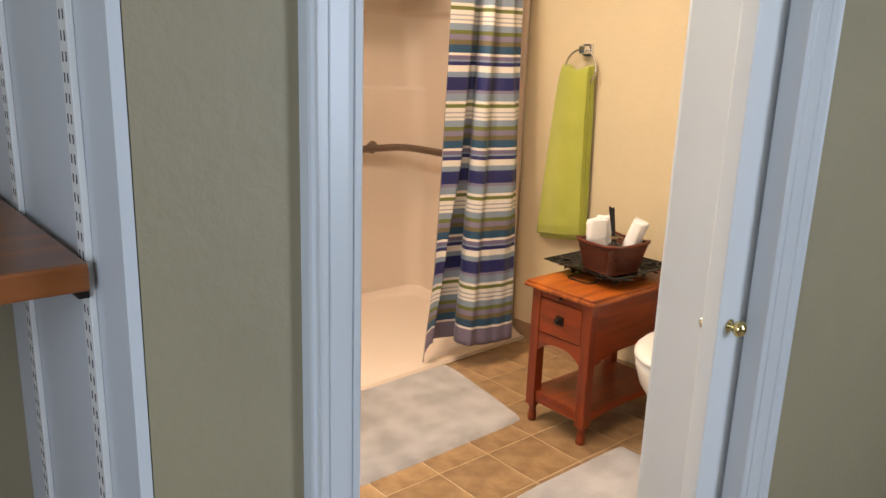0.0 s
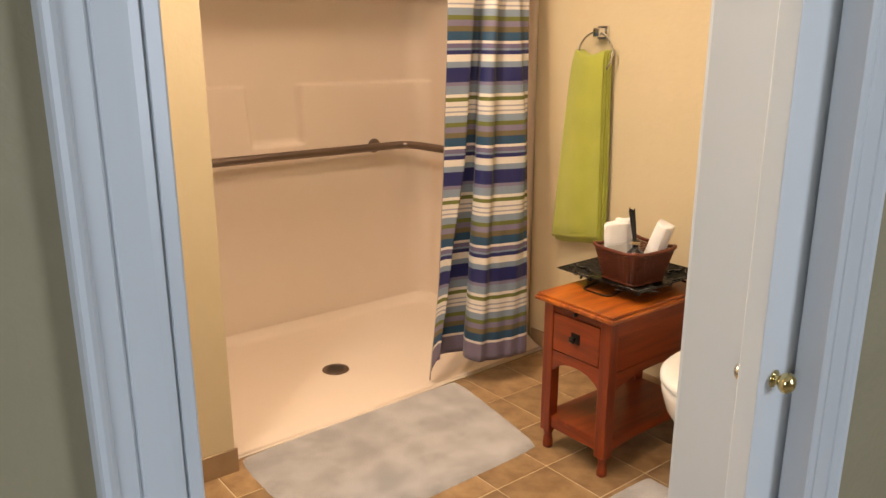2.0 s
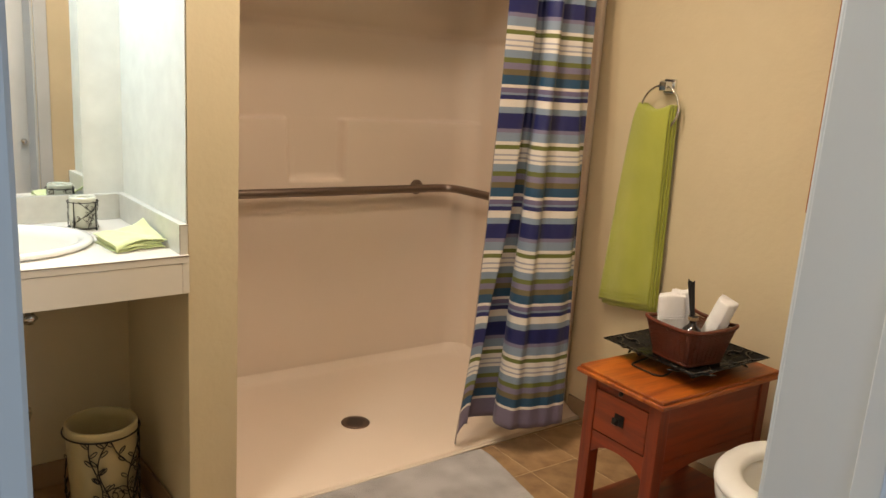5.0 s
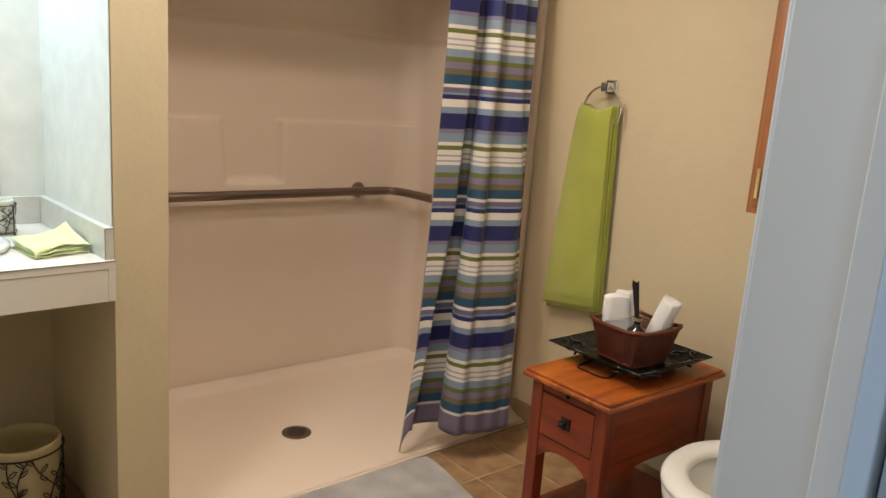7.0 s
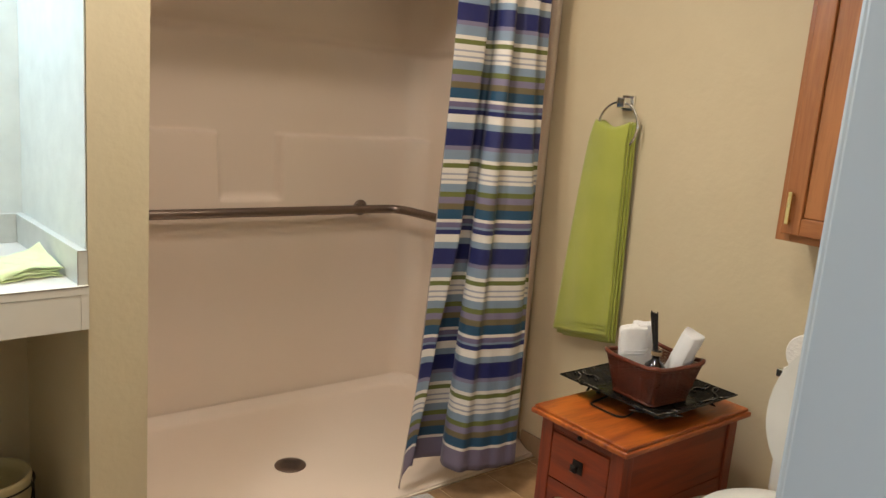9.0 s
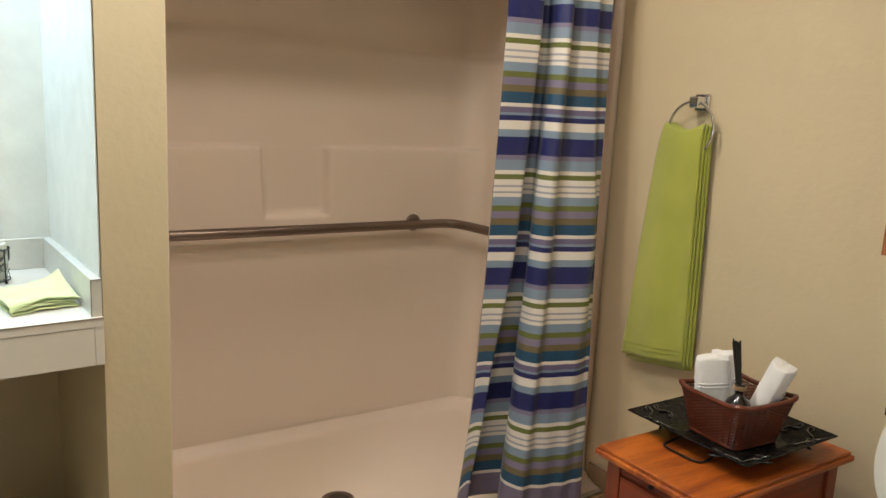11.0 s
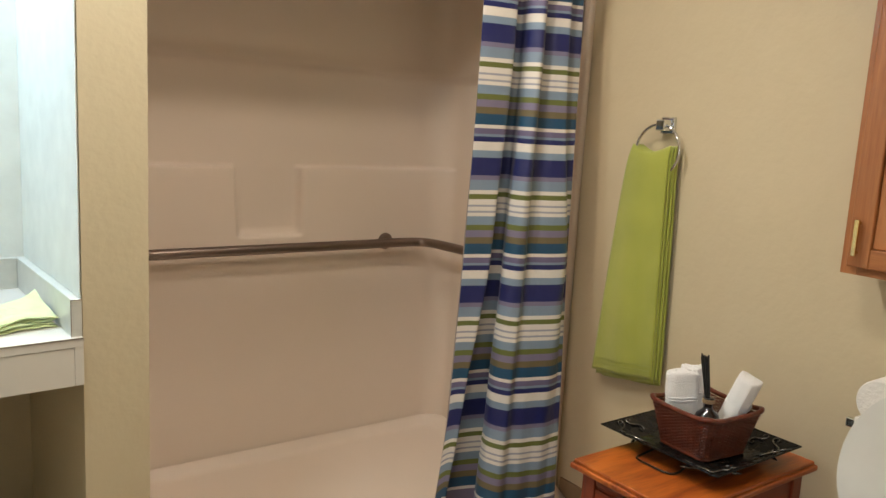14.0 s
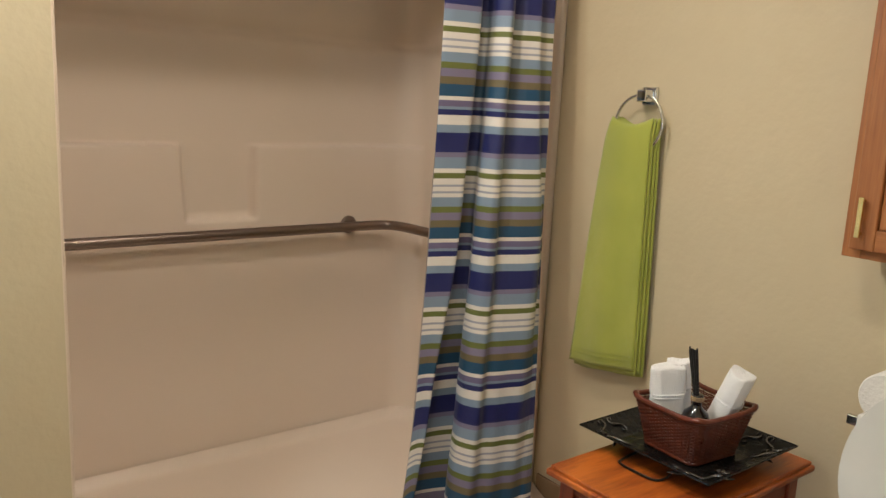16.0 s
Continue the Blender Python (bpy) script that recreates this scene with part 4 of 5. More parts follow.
def end_table():
    t = thing("end_table", "cherry-stained wooden end table with drawer and low shelf beside toilet", "end table")
    # top and moulding take the brighter, lit tone of the wood
    part("tabletop", B((TX0 + 0.007, TY0 + 0.007, TZ - 0.009), (TX1 - 0.007, TY1 - 0.007, TZ), 0.003, 3), M_CHERRY_LIT, t)
    part("top_moulding", B((TX0, TY0, TZ - 0.024), (TX1, TY1, TZ - 0.0092), 0.006, 4), M_CHERRY_LIT, t)
    lx0, lx1, ly0, ly1 = TX0 + 0.024, TX1 - 0.024, TY0 + 0.024, TY1 - 0.024
    lw = 0.040
    for x in (lx0, lx1 - lw):
        for y in (ly0, ly1 - lw):
            lg = part("leg", B((x, y, 0.068), (x + lw, y + lw, TZ - 0.0242), 0.003), M_CHERRY_V, t)
            part("foot", lathe(bmesh.new(), [(0.013, 0), (0.017, 0.004), (0.0175, 0.02), (0.014, 0.042), (0.012, 0.052), (0.016, 0.058), (0.017, 0.068)], (x + lw / 2, y + lw / 2, 0), 20), M_CHERRY_V, lg, smooth=True)
    ya, yb = ly0 + lw + 0.0005, ly1 - lw - 0.0005
    xa, xb = lx0 + lw + 0.0005, lx1 - lw - 0.0005
    # front: slide, drawer, arched rail
    sl = part("pull_out_slide", B((lx0 + 0.003, ya, TZ - 0.050), (lx0 + 0.20, yb, TZ - 0.028), 0.0015), M_CHERRY_Y, t)
    part("knob", lathe(bmesh.new(), [(0.003, 0), (0.007, 0.006), (0.006, 0.012), (0.002, 0.014)], (lx0 + 0.003, 0.5 * (ya + yb), TZ - 0.039), 14, m=pose(0, 0, 0, 0, -90)), M_DARKMETAL, sl, smooth=True)
    part("drawer_rail", B((lx0 + 0.006, ya, TZ - 0.056), (lx0 + 0.024, yb, TZ - 0.0525), 0.0005), M_CHERRY_Y, t)
    dr = part("drawer", B((lx0 + 0.001, ya + 0.002, TZ - 0.186), (lx0 + 0.25, yb - 0.002, TZ - 0.058), 0.0025), M_CHERRY_Y, t, "cherry-stained drawer with an oak-like grain")
    cy, cz = 0.5 * (ya + yb), TZ - 0.120
    hd = part("handle", B((lx0 - 0.002, cy - 0.017, cz - 0.017), (lx0 + 0.001, cy + 0.017, cz + 0.017), 0.001), M_DARKMETAL, dr, "square black drawer pull")
    part("grip", lathe(bmesh.new(), [(0.004, 0), (0.004, 0.008), (0.013, 0.013), (0.013, 0.018), (0.006, 0.024)], (lx0 - 0.002, cy, cz), 4, m=pose(0, 0, 0, 0, -90, 0) @ pose(0, 0, 0, 0, 0, 45)), M_DARKMETAL, dr)
    part("front_rail", arch_rail(ya, yb, TZ - 0.262, TZ - 0.190, 0.040, "y", lx0 + 0.004, 0.018), M_CHERRY_Y, t)
    part("back_rail", B((lx1 - 0.022, ya, TZ - 0.245), (lx1 - 0.004, yb, TZ - 0.025), 0.001), M_CHERRY_Y, t)
    for y in (ly0 + 0.006, ly1 - 0.020):
        part("side_panel", B((xa, y, TZ - 0.200), (xb, y + 0.014, TZ - 0.0242), 0.001), M_CHERRY_X, t)
        part("side_rail", arch_rail(xa, xb, TZ - 0.262, TZ - 0.2005, 0.034, "x", y - 0.002, 0.018), M_CHERRY_X, t)
    part("shelf", prism([(lx0 + 0.008, ya), (xa, ya), (xa, ly0 + 0.004), (xb, ly0 + 0.004), (xb, ya), (lx1 - 0.008, ya), (lx1 - 0.008, yb), (xb, yb), (xb, ly1 - 0.004), (xa, ly1 - 0.004), (xa, yb), (lx0 + 0.008, yb)], 0.112, 0.128, 0.002), M_CHERRY_X, t)
    part("shelf_rail", B((lx0 + 0.010, ya, 0.084), (lx0 + 0.026, yb, 0.1115), 0.001), M_CHERRY_Y, t)
    for y in (ly0 + 0.006, ly1 - 0.022):
        part("shelf_rail", arch_rail(xa, xb, 0.084, 0.1115, 0.014, "x", y, 0.016), M_CHERRY_X, t)


end_table()
TRX, TRY = 2.385, 1.738


def tray():
    t = thing("decorative_tray", "square black metal tray with scrollwork rim on a wire stand", "tray", (TRX, TRY, TZ))
    o, i = 0.172, 0.112
    zr, zf = 0.044, 0.016
    bm = bmesh.new()
    rings = []
    for h, z in ((o, zr), (o + 0.001, zr + 0.003), (i, zf + 0.004), (i - 0.004, zf + 0.003)):
        rings.append([bm.verts.new((sx * h, sy * h, z)) for sx, sy in ((-1, -1), (1, -1), (1, 1), (-1, 1))])
    low = [bm.verts.new((sx * i, sy * i, zf)) for sx, sy in ((-1, -1), (1, -1), (1, 1), (-1, 1))]
    for a, b in ((low, rings[0]), (rings[0], rings[1]), (rings[1], rings[2]), (rings[2], rings[3])):
        for k in range(4):
            bm.faces.new((a[k], a[(k + 1) % 4], b[(k + 1) % 4], b[k]))
    bm.faces.new(rings[3])
    bm.faces.new(low[::-1])
    part("plate", bm, M_TRAY, t)
    part("rim", tube(bmesh.new(), [(sx * o, sy * o, zr + 0.002) for sx, sy in ((-1, -1), (1, -1), (1, 1), (-1, 1))], 0.0022, 6, closed=True), M_TRAY, t)
    def scroll(c, cx, cy, size, turn, flip, m, thick=0.0030):
        """an S whose two ends curl in, lying on the sloping rim"""
        pts, x, y = [], 0.0, 0.0
        n = 40
        for j in range(-n, n + 1):
            g = j / n
            th = 5.6 * g * g
            x += math.cos(th)
            y += math.sin(th) * (1 if g > 0 else 1)
            pts.append((x, y))
        mx, my = sum(p[0] for p in pts) / len(pts), sum(p[1] for p in pts) / len(pts)
        r = max(math.hypot(p[0] - mx, p[1] - my) for p in pts)
        out = []
        for px, py in pts:
            a, b = (px - mx) / r * size, (py - my) / r * size * flip
            lx = cx + a * math.cos(turn) - b * math.sin(turn)
            ly = cy + a * math.sin(turn) + b * math.cos(turn)
            lz = zf + 0.004 + (zr - zf) * min(1.0, max(0.0, (-ly - i) / (o - i))) + 0.0025
            out.append(m @ Vector((lx, ly, lz)))
        tube(c, out, thick, 7, taper=lambda f: 0.35 + 0.65 * math.sin(math.pi * f) ** 0.8)
    for k in range(4):
        m = Matrix.Rotation(k * math.pi / 2, 4, "Z")
        for sd in (-1, 1):
            c = bmesh.new()
            scroll(c, sd * 0.124, -0.142, 0.025, sd * 0.35, sd, m)
            scroll(c, sd * 0.076, -0.143, 0.024, sd * -0.25, -sd, m, 0.0026)
            tube(c, [m @ Vector((sd * (0.085 + 0.012 * q), -0.150 + 0.020 * q, zf + 0.012 - 0.003 * q)) for q in (-1, -0.3, 0.4, 1)], 0.0030, 6, taper=lambda f: 0.4 + math.sin(math.pi * f))
            part("scroll", c, M_SCROLL, t, "raised silvery-black scroll on the tray's rim", smooth=True)
    # stand: bent wire loops under the plate
    for sx in (-1, 1):
        pts = smooth_path([(sx * 0.095, -0.050, zf - 0.002), (sx * 0.115, -0.052, 0.010), (sx * 0.150, -0.056, 0.0038), (sx * 0.176, -0.046, 0.0038), (sx * 0.180, 0.0, 0.0038), (sx * 0.176, 0.046, 0.0038), (sx * 0.150, 0.056, 0.0038), (sx * 0.115, 0.052, 0.010), (sx * 0.095, 0.050, zf - 0.002)], 5)
        part("stand_wire", tube(bmesh.new(), pts, 0.0028, 7), M_DARKMETAL, t, smooth=True)
        for sy in (-1, 1):
            part("foot", lathe(bmesh.new(), [(0.006, 0.0), (0.009, 0.004), (0.006, 0.009), (0.005, 0.012), (0.008, 0.0155)], (sx * 0.085, sy * 0.10, 0), 12), M_DARKMETAL, t, smooth=True)


tray()
BZ = TZ + 0.0205


def wicker_basket():
    t = thing("wicker_basket", "square red-brown wicker basket with flared sides on black tray", "basket", (TRX - 0.004, TRY - 0.012, BZ), rz=-5)
    H = 0.114

    def corner(h, w, d, n=10, p=0.018):
        """a rounded square loop at height h; sags between the corners at the rim"""
        out = []
        for q in range(4):
            a0 = q * math.pi / 2
            sx, sy = ((1, 1), (-1, 1), (-1, -1), (1, -1))[q]
            for j in range(5):
                g = a0 + j / 4 * math.pi / 2
                out.append((sx * (w - p) + p * math.cos(g), sy * (d - p) + p * math.sin(g), h))
            nx, ny = ((-1, 1), (-1, -1), (1, -1), (1, 1))[q]
            last = out[-1]
            g = a0 + math.pi / 2
            nxt = (nx * (w - p) + p * math.cos(g), ny * (d - p) + p * math.sin(g), h)
            for j in range(1, 14):
                f = j / 14
                out.append((last[0] + (nxt[0] - last[0]) * f, last[1] + (nxt[1] - last[1]) * f, h))
        return out

    def size(z):
        f = z / H
        return 0.076 + 0.024 * f ** 1.3, 0.072 + 0.023 * f ** 1.3

    def sag(x, y, w, d, z):
        m = max(abs(x) / w, abs(y) / d)
        e = min(abs(x) / w, abs(y) / d)
        return z + 0.010 * (z / H) * e ** 4 - 0.006 * (z / H)
    rows = 24
    for r in range(rows):
        z = 0.008 + (H - 0.012) * r / rows
        w, d = size(z)
        loop = corner(z, w, d)
        pts = []
        for k, (x, y, _) in enumerate(loop):
            amp = 0.0018 * (1 if (k + r) % 2 else -1)
            L = math.hypot(x, y)
            pts.append((x + amp * x / L, y + amp * y / L, sag(x, y, w, d, z)))
        part("weave", tube(bmesh.new(), pts, 0.0021, 5, closed=True), M_WICKER, t, smooth=True)
    w0, d0 = size(0.0)
    w1, d1 = size(H)
    lo, hi = corner(0, w0, d0), corner(H, w1, d1)
    for k in range(0, len(lo), 2):
        b = hi[k]
        part("stake", tube(bmesh.new(), [lo[k], (b[0], b[1], sag(b[0], b[1], w1, d1, H))], 0.0012, 5), M_WICKER, t, smooth=True)
    hp = [(x, y, sag(x, y, w1, d1, H) + 0.002) for x, y, _ in hi]
    part("rim", tube(bmesh.new(), hp, 0.0066, 8, closed=True), M_WICKER, t, "glossy red-brown wrapped wicker rim", smooth=True)
    part("foot_ring", tube(bmesh.new(), [(x, y, 0.0045) for x, y, _ in lo], 0.0042, 8, closed=True), M_WICKER, t, smooth=True)
    part("base", B((-w0 + 0.004, -d0 + 0.004, 0.003), (w0 - 0.004, d0 - 0.004, 0.007), 0.001), M_WICKER, t)
    for s in (1,):
        pts = smooth_path([(s * 0.10, -0.018, H - 0.012), (s * 0.116, -0.014, H - 0.022), (s * 0.120, 0.0, H - 0.032), (s * 0.116, 0.014, H - 0.022), (s * 0.10, 0.018, H - 0.012)], 4)
        part("handle", tube(bmesh.new(), pts, 0.003, 6), M_DARKMETAL, t, smooth=True)


wicker_basket()


def terry_body(L, hx, hy, power, spiral, seed, lean=0.0):
    """A soft closed bundle: rounded outline, rumpled, with the sheet's end lapping over."""
    ph = [random.Random(seed + q).uniform(0, 6.28) for q in range(5)]
    nu, nv = 96, 26
    bm = bmesh.new()
    rings = []
    hs = [L * j / nv for j in range(nv + 1)]
    for j, z in enumerate(hs):
        v = z / L
        ring = []
        for i in range(nu):
            a = 2 * math.pi * i / nu
            c, d = math.cos(a), math.sin(a)
            k = (abs(c) ** power + abs(d) ** power) ** (-1 / power)
            lap = 0.0045 * (((a - 3.6) % (2 * math.pi)) / (2 * math.pi))
            soft = 1 - 0.06 * max(0.0, (v - 0.93) / 0.07) ** 2
            w = 1 + 0.012 * math.sin(3 * a + ph[0] + 4 * v) + 0.010 * math.sin(7 * a + ph[1] + 9 * v) + 0.008 * math.sin(23 * v + ph[2] + 2 * a)
            w *= 1 - 0.05 * math.exp(-((v - 0.62) / 0.018) ** 2)
            ring.append(bm.verts.new(((hx * k * w + lap) * c * soft, (hy * k * w + lap) * d * soft, z + 0.003 * math.sin(2 * a + ph[3]) * v)))
        rings.append(ring)
    # the end of the roll: layers stepping up and down towards the middle
    turns = 5
    for q in range(1, turns * 2 + 1):
        f = 1 - q / (turns * 2 + 1)
        up = (0.0 if q % 2 else -0.0030) + 0.0025 * math.sin(q * 1.7 + ph[4])
        ring = []
        for i in range(nu):
            p = rings[nv][i].co
            s = f + spiral * 0.03 * i / nu
            ring.append(bm.verts.new((p.x * s, p.y * s, p.z + up)))
        rings.append(ring)
    for p, q in zip(rings, rings[1:]):
        for i in range(nu):
            bm.faces.new((p[i], p[(i + 1) % nu], q[(i + 1) % nu], q[i]))
    bm.faces.new(rings[0][::-1])
    bm.faces.new(rings[-1])
    return bm


def rolled_towel(label, base, tip, rz, pieces):
    """A towel rolled or folded over itself, standing or leaning."""
    base, tip = Vector(base), Vector(tip)
    ax = tip - base
    L = ax.length
    q = Vector((0, 0, 1)).rotation_difference(ax).to_matrix().to_4x4()
    t = thing("rolled_hand_towel", label, "towel")
    t.matrix_world = Matrix.Translation(base) @ q @ Matrix.Rotation(radians(rz), 4, "Z")
    for k, (dx, dy, hx, hy, power, dz, spiral) in enumerate(pieces):
        bm = terry_body(L + dz, hx, hy, power, spiral, 11 * k + int(100 * hx))
        bmesh.ops.translate(bm, verts=bm.verts[:], vec=(dx, dy, 0))
        part("terry", bm, M_WHITET, t, smooth=True)
        band = bmesh.new()
        for zz in (0.60, 0.645):
            pts = []
            for i in range(60):
                a = 2 * math.pi * i / 60
                c, d = math.cos(a), math.sin(a)
                kk = (abs(c) ** power + abs(d) ** power) ** (-1 / power)
                pts.append((dx + (hx * kk * 0.985 + 0.003) * c, dy + (hy * kk * 0.985 + 0.003) * d, (L + dz) * zz))
            tube(band, pts, 0.0016, 5, closed=True)
        part("woven_band", band, M_WHITET, t, smooth=True)
    return t


rolled_towel("white terry hand towel folded upright in the wicker basket", (2.362, 1.772, BZ + 0.010), (2.356, 1.781, BZ + 0.190), -32,
             [(-0.008, -0.008, 0.037, 0.018, 3.4, -0.002, 0), (0.026, 0.012, 0.026, 0.014, 3.0, 0.005, 0)])
rolled_towel("white rolled terry hand towel leaning out of wicker basket", (2.424, 1.710, BZ + 0.012), (2.447, 1.653, BZ + 0.192), 20,
             [(0, 0, 0.031, 0.027, 2.3, 0.0, 1)])


def diffuser():
    x, y = 2.360, 1.706
    t = thing("reed_diffuser", "small black glass reed diffuser bottle with black reeds in basket", "diffuser", (x, y, BZ + 0.0075))
    part("bottle", lathe(bmesh.new(), [(0.022, 0), (0.031, 0.004), (0.033, 0.035), (0.032, 0.076), (0.026, 0.092), (0.0135, 0.103), (0.0108, 0.108), (0.0108, 0.126), (0.0135, 0.128), (0.0135, 0.133), (0.009, 0.134)], steps=32), M_GLASSB, t, smooth=True)
    tw = bmesh.new()
    for z in (0.121, 0.1245, 0.128):
        tube(tw, ring_points(0.0138, z, n=20), 0.0016, 5, closed=True)
    part("twine", tw, M_TWINE, t, smooth=True)
    rnd = random.Random(7)
    for i in range(9):
        a = i * 0.74
        r0, r1 = 0.004, 0.0085 if i else 0.0
        part("reed", tube(bmesh.new(), [(r0 * math.cos(a), r0 * math.sin(a), 0.11), (-0.004 + r1 * math.cos(a + 0.3), 0.022 + r1 * math.sin(a + 0.3), 0.236 + rnd.uniform(-0.006, 0.005))], 0.0021, 5), M_REED, t)


diffuser()


# ---- towel ring and towel ----
def towel_ring():
    t = thing("towel_ring", "chrome towel ring on a square wall mount", "towel ring")
    my, mz = 2.190, 1.378
    mt = part("mount", B((WX - 0.012, my - 0.026, mz - 0.026), (WX - 0.0005, my + 0.026, mz + 0.026), 0.005, 3), M_CHROME, t)
    part("block", B((WX - 0.048, my - 0.017, mz - 0.017), (WX - 0.0125, my + 0.017, mz + 0.017), 0.004, 3), M_CHROME, t)
    cz = mz - 0.078
    pts = [(WX - 0.040 + 0.004 * math.sin(a), 2.197 + 0.082 * math.cos(a), cz + 0.080 * math.sin(a)) for a in [2 * math.pi * i / 60 for i in range(60)]]
    part("ring", tube(bmesh.new(), pts, 0.0045, 12, closed=True), M_CHROME, t, smooth=True)


towel_ring()


def hand_towel():
    t = thing("hanging_towel", "lime green terry towel hung folded through chrome wall ring", "towel")

    def layer(x, zb, yl, yr, ytl, ytr, ph, droop, top=1.318):
        def f(u, v):
            k = 1 - v
            a, b = ytl + (yl - ytl) * k ** 0.75, ytr + (yr - ytr) * k ** 0.9
            y = a + (b - a) * u
            z = zb + droop * (1 - u) + (top - zb - droop * (1 - u)) * v
            if v > 0.86:
                z -= 0.022 * math.sin(math.pi * u) * ((v - 0.86) / 0.14)
            xx = x - 0.010 * math.sin(math.pi * u) * (1 - 0.4 * k) + 0.004 * math.sin(9 * u + ph + 2 * v) * k + 0.010 * max(0, (v - 0.90) / 0.10) ** 2
            return Vector((xx, y, z))
        return f
    for i, (x, zb, yl, yr, a, b, ph) in enumerate((
            (WX - 0.056, 0.588, 2.372, 2.122, 2.288, 2.142, 0.3), (WX - 0.047, 0.574, 2.362, 2.117, 2.284, 2.138, 1.3),
            (WX - 0.036, 0.580, 2.352, 2.111, 2.280, 2.134, 2.3), (WX - 0.028, 0.568, 2.345, 2.107, 2.276, 2.130, 3.9))):
        part("layer", sheet(layer(x, zb, yl, yr, a, b, ph, -0.036), 26, 60, 0.005), M_TOWEL, t)
    # stitched band near the hem
    f = layer(WX - 0.0572, 0.588, 2.372, 2.122, 2.288, 2.142, 0.3, -0.036)
    bm = bmesh.new()
    for v in (0.036, 0.0565):
        tube(bm, [f(i / 24, v) + Vector((-0.001, 0, 0)) for i in range(25)], 0.0012, 5)
    part("hem_stitching", bm, M_TOWEL, t, smooth=True)


hand_towel()


# ---- toilet, paper, cabinet ----
def toilet():
    cy = 1.268
    t = thing("toilet", "white ceramic toilet with its lid raised, beside the end table", "toilet", (0, 0, 0))
    def egg(a, w, f, b, cx):
        c, s = math.cos(a), math.sin(a)
        return (cx - (f if c > 0 else b) * c, cy + w * s)
    N = 48
    def body(levels, cx):
        bm = bmesh.new()
        rings = []
        for w, f, b, z in levels:
            rings.append([bm.verts.new((*egg(2 * math.pi * i / N, w, f, b, cx), z * LIFT)) for i in range(N)])
        for p, q in zip(rings, rings[1:]):
            for i in range(N):
                j = (i + 1) % N
                bm.faces.new((p[i], p[j], q[j], q[i]))
        bm.faces.new(rings[0][::-1])
        bm.faces.new(rings[-1])
        return bm
    CX, LIFT = 2.285, 1.065
    part("bowl", body([(0.105, 0.12, 0.22, 0.0), (0.108, 0.125, 0.22, 0.02), (0.095, 0.11, 0.22, 0.08), (0.10, 0.12, 0.22, 0.16), (0.135, 0.17, 0.22, 0.24), (0.170, 0.225, 0.22, 0.31), (0.182, 0.242, 0.22, 0.36), (0.183, 0.245, 0.22, 0.382), (0.176, 0.238, 0.21, 0.388),
                       (0.140, 0.20, 0.15, 0.386), (0.130, 0.185, 0.14, 0.36), (0.115, 0.16, 0.12, 0.30), (0.07, 0.09, 0.08, 0.22)], CX), M_CERAM, t, smooth=True)
    part("seat", body([(0.178, 0.243, 0.20, 0.390), (0.186, 0.252, 0.205, 0.394), (0.186, 0.252, 0.205, 0.404), (0.178, 0.245, 0.20, 0.412), (0.135, 0.185, 0.145, 0.411), (0.124, 0.172, 0.13, 0.402), (0.124, 0.172, 0.13, 0.391)], CX), M_PLASTIC, t, smooth=True)
    # hollow the seat's middle: its last ring is left open onto the bowl
    sm = t.children[-1].data
    b2 = bmesh.new()
    b2.from_mesh(sm)
    b2.faces.ensure_lookup_table()
    kill = [f for f in b2.faces if len(f.verts) == N]
    bmesh.ops.delete(b2, geom=kill, context="FACES_ONLY")
    b2.to_mesh(sm)
    b2.free()
    lid = bmesh.new()
    rows = []
    for x in (2.488, 2.500):
        rows.append([lid.verts.new((x + 0.03 * (0.30 + 0.16 * math.cos(2 * math.pi * i / N)) , cy + 0.178 * math.sin(2 * math.pi * i / N) * (1 if math.cos(2 * math.pi * i / N) > 0 else 1), (0.62 + (0.225 if math.cos(2 * math.pi * i / N) > 0 else 0.195) * math.cos(2 * math.pi * i / N)))) for i in range(N)])
    for i in range(N):
        j = (i + 1) % N
        lid.faces.new((rows[0][i], rows[0][j], rows[1][j], rows[1][i]))
    f0 = lid.faces.new(rows[0][::-1])
    lid.faces.new(rows[1])
    bmesh.ops.bevel(lid, geom=list(f0.edges), offset=0.004, segments=3, affect="EDGES")
    part("lid", lid, M_PLASTIC, t)
    for s in (-1, 1):
        part("hinge", B((2.478, cy + s * 0.075 - 0.018, 0.408), (2.505, cy + s * 0.075 + 0.018, 0.445), 0.005), M_PLASTIC, t)
    part("tank", B((2.535, cy - 0.21, 0.385), (WX - 0.012, cy + 0.165, 0.70), 0.018, 4), M_CERAM, t, smooth=False)
    part("tank_lid", B((2.525, cy - 0.22, 0.7005), (WX - 0.006, cy + 0.172, 0.735), 0.010, 4), M_CERAM, t)
    part("flush_lever", tube(bmesh.new(), [(2.527, cy - 0.15, 0.655), (2.518, cy - 0.15, 0.655), (2.515, cy - 0.09, 0.65)], 0.005, 8), M_CHROME, t, smooth=True)


toilet()


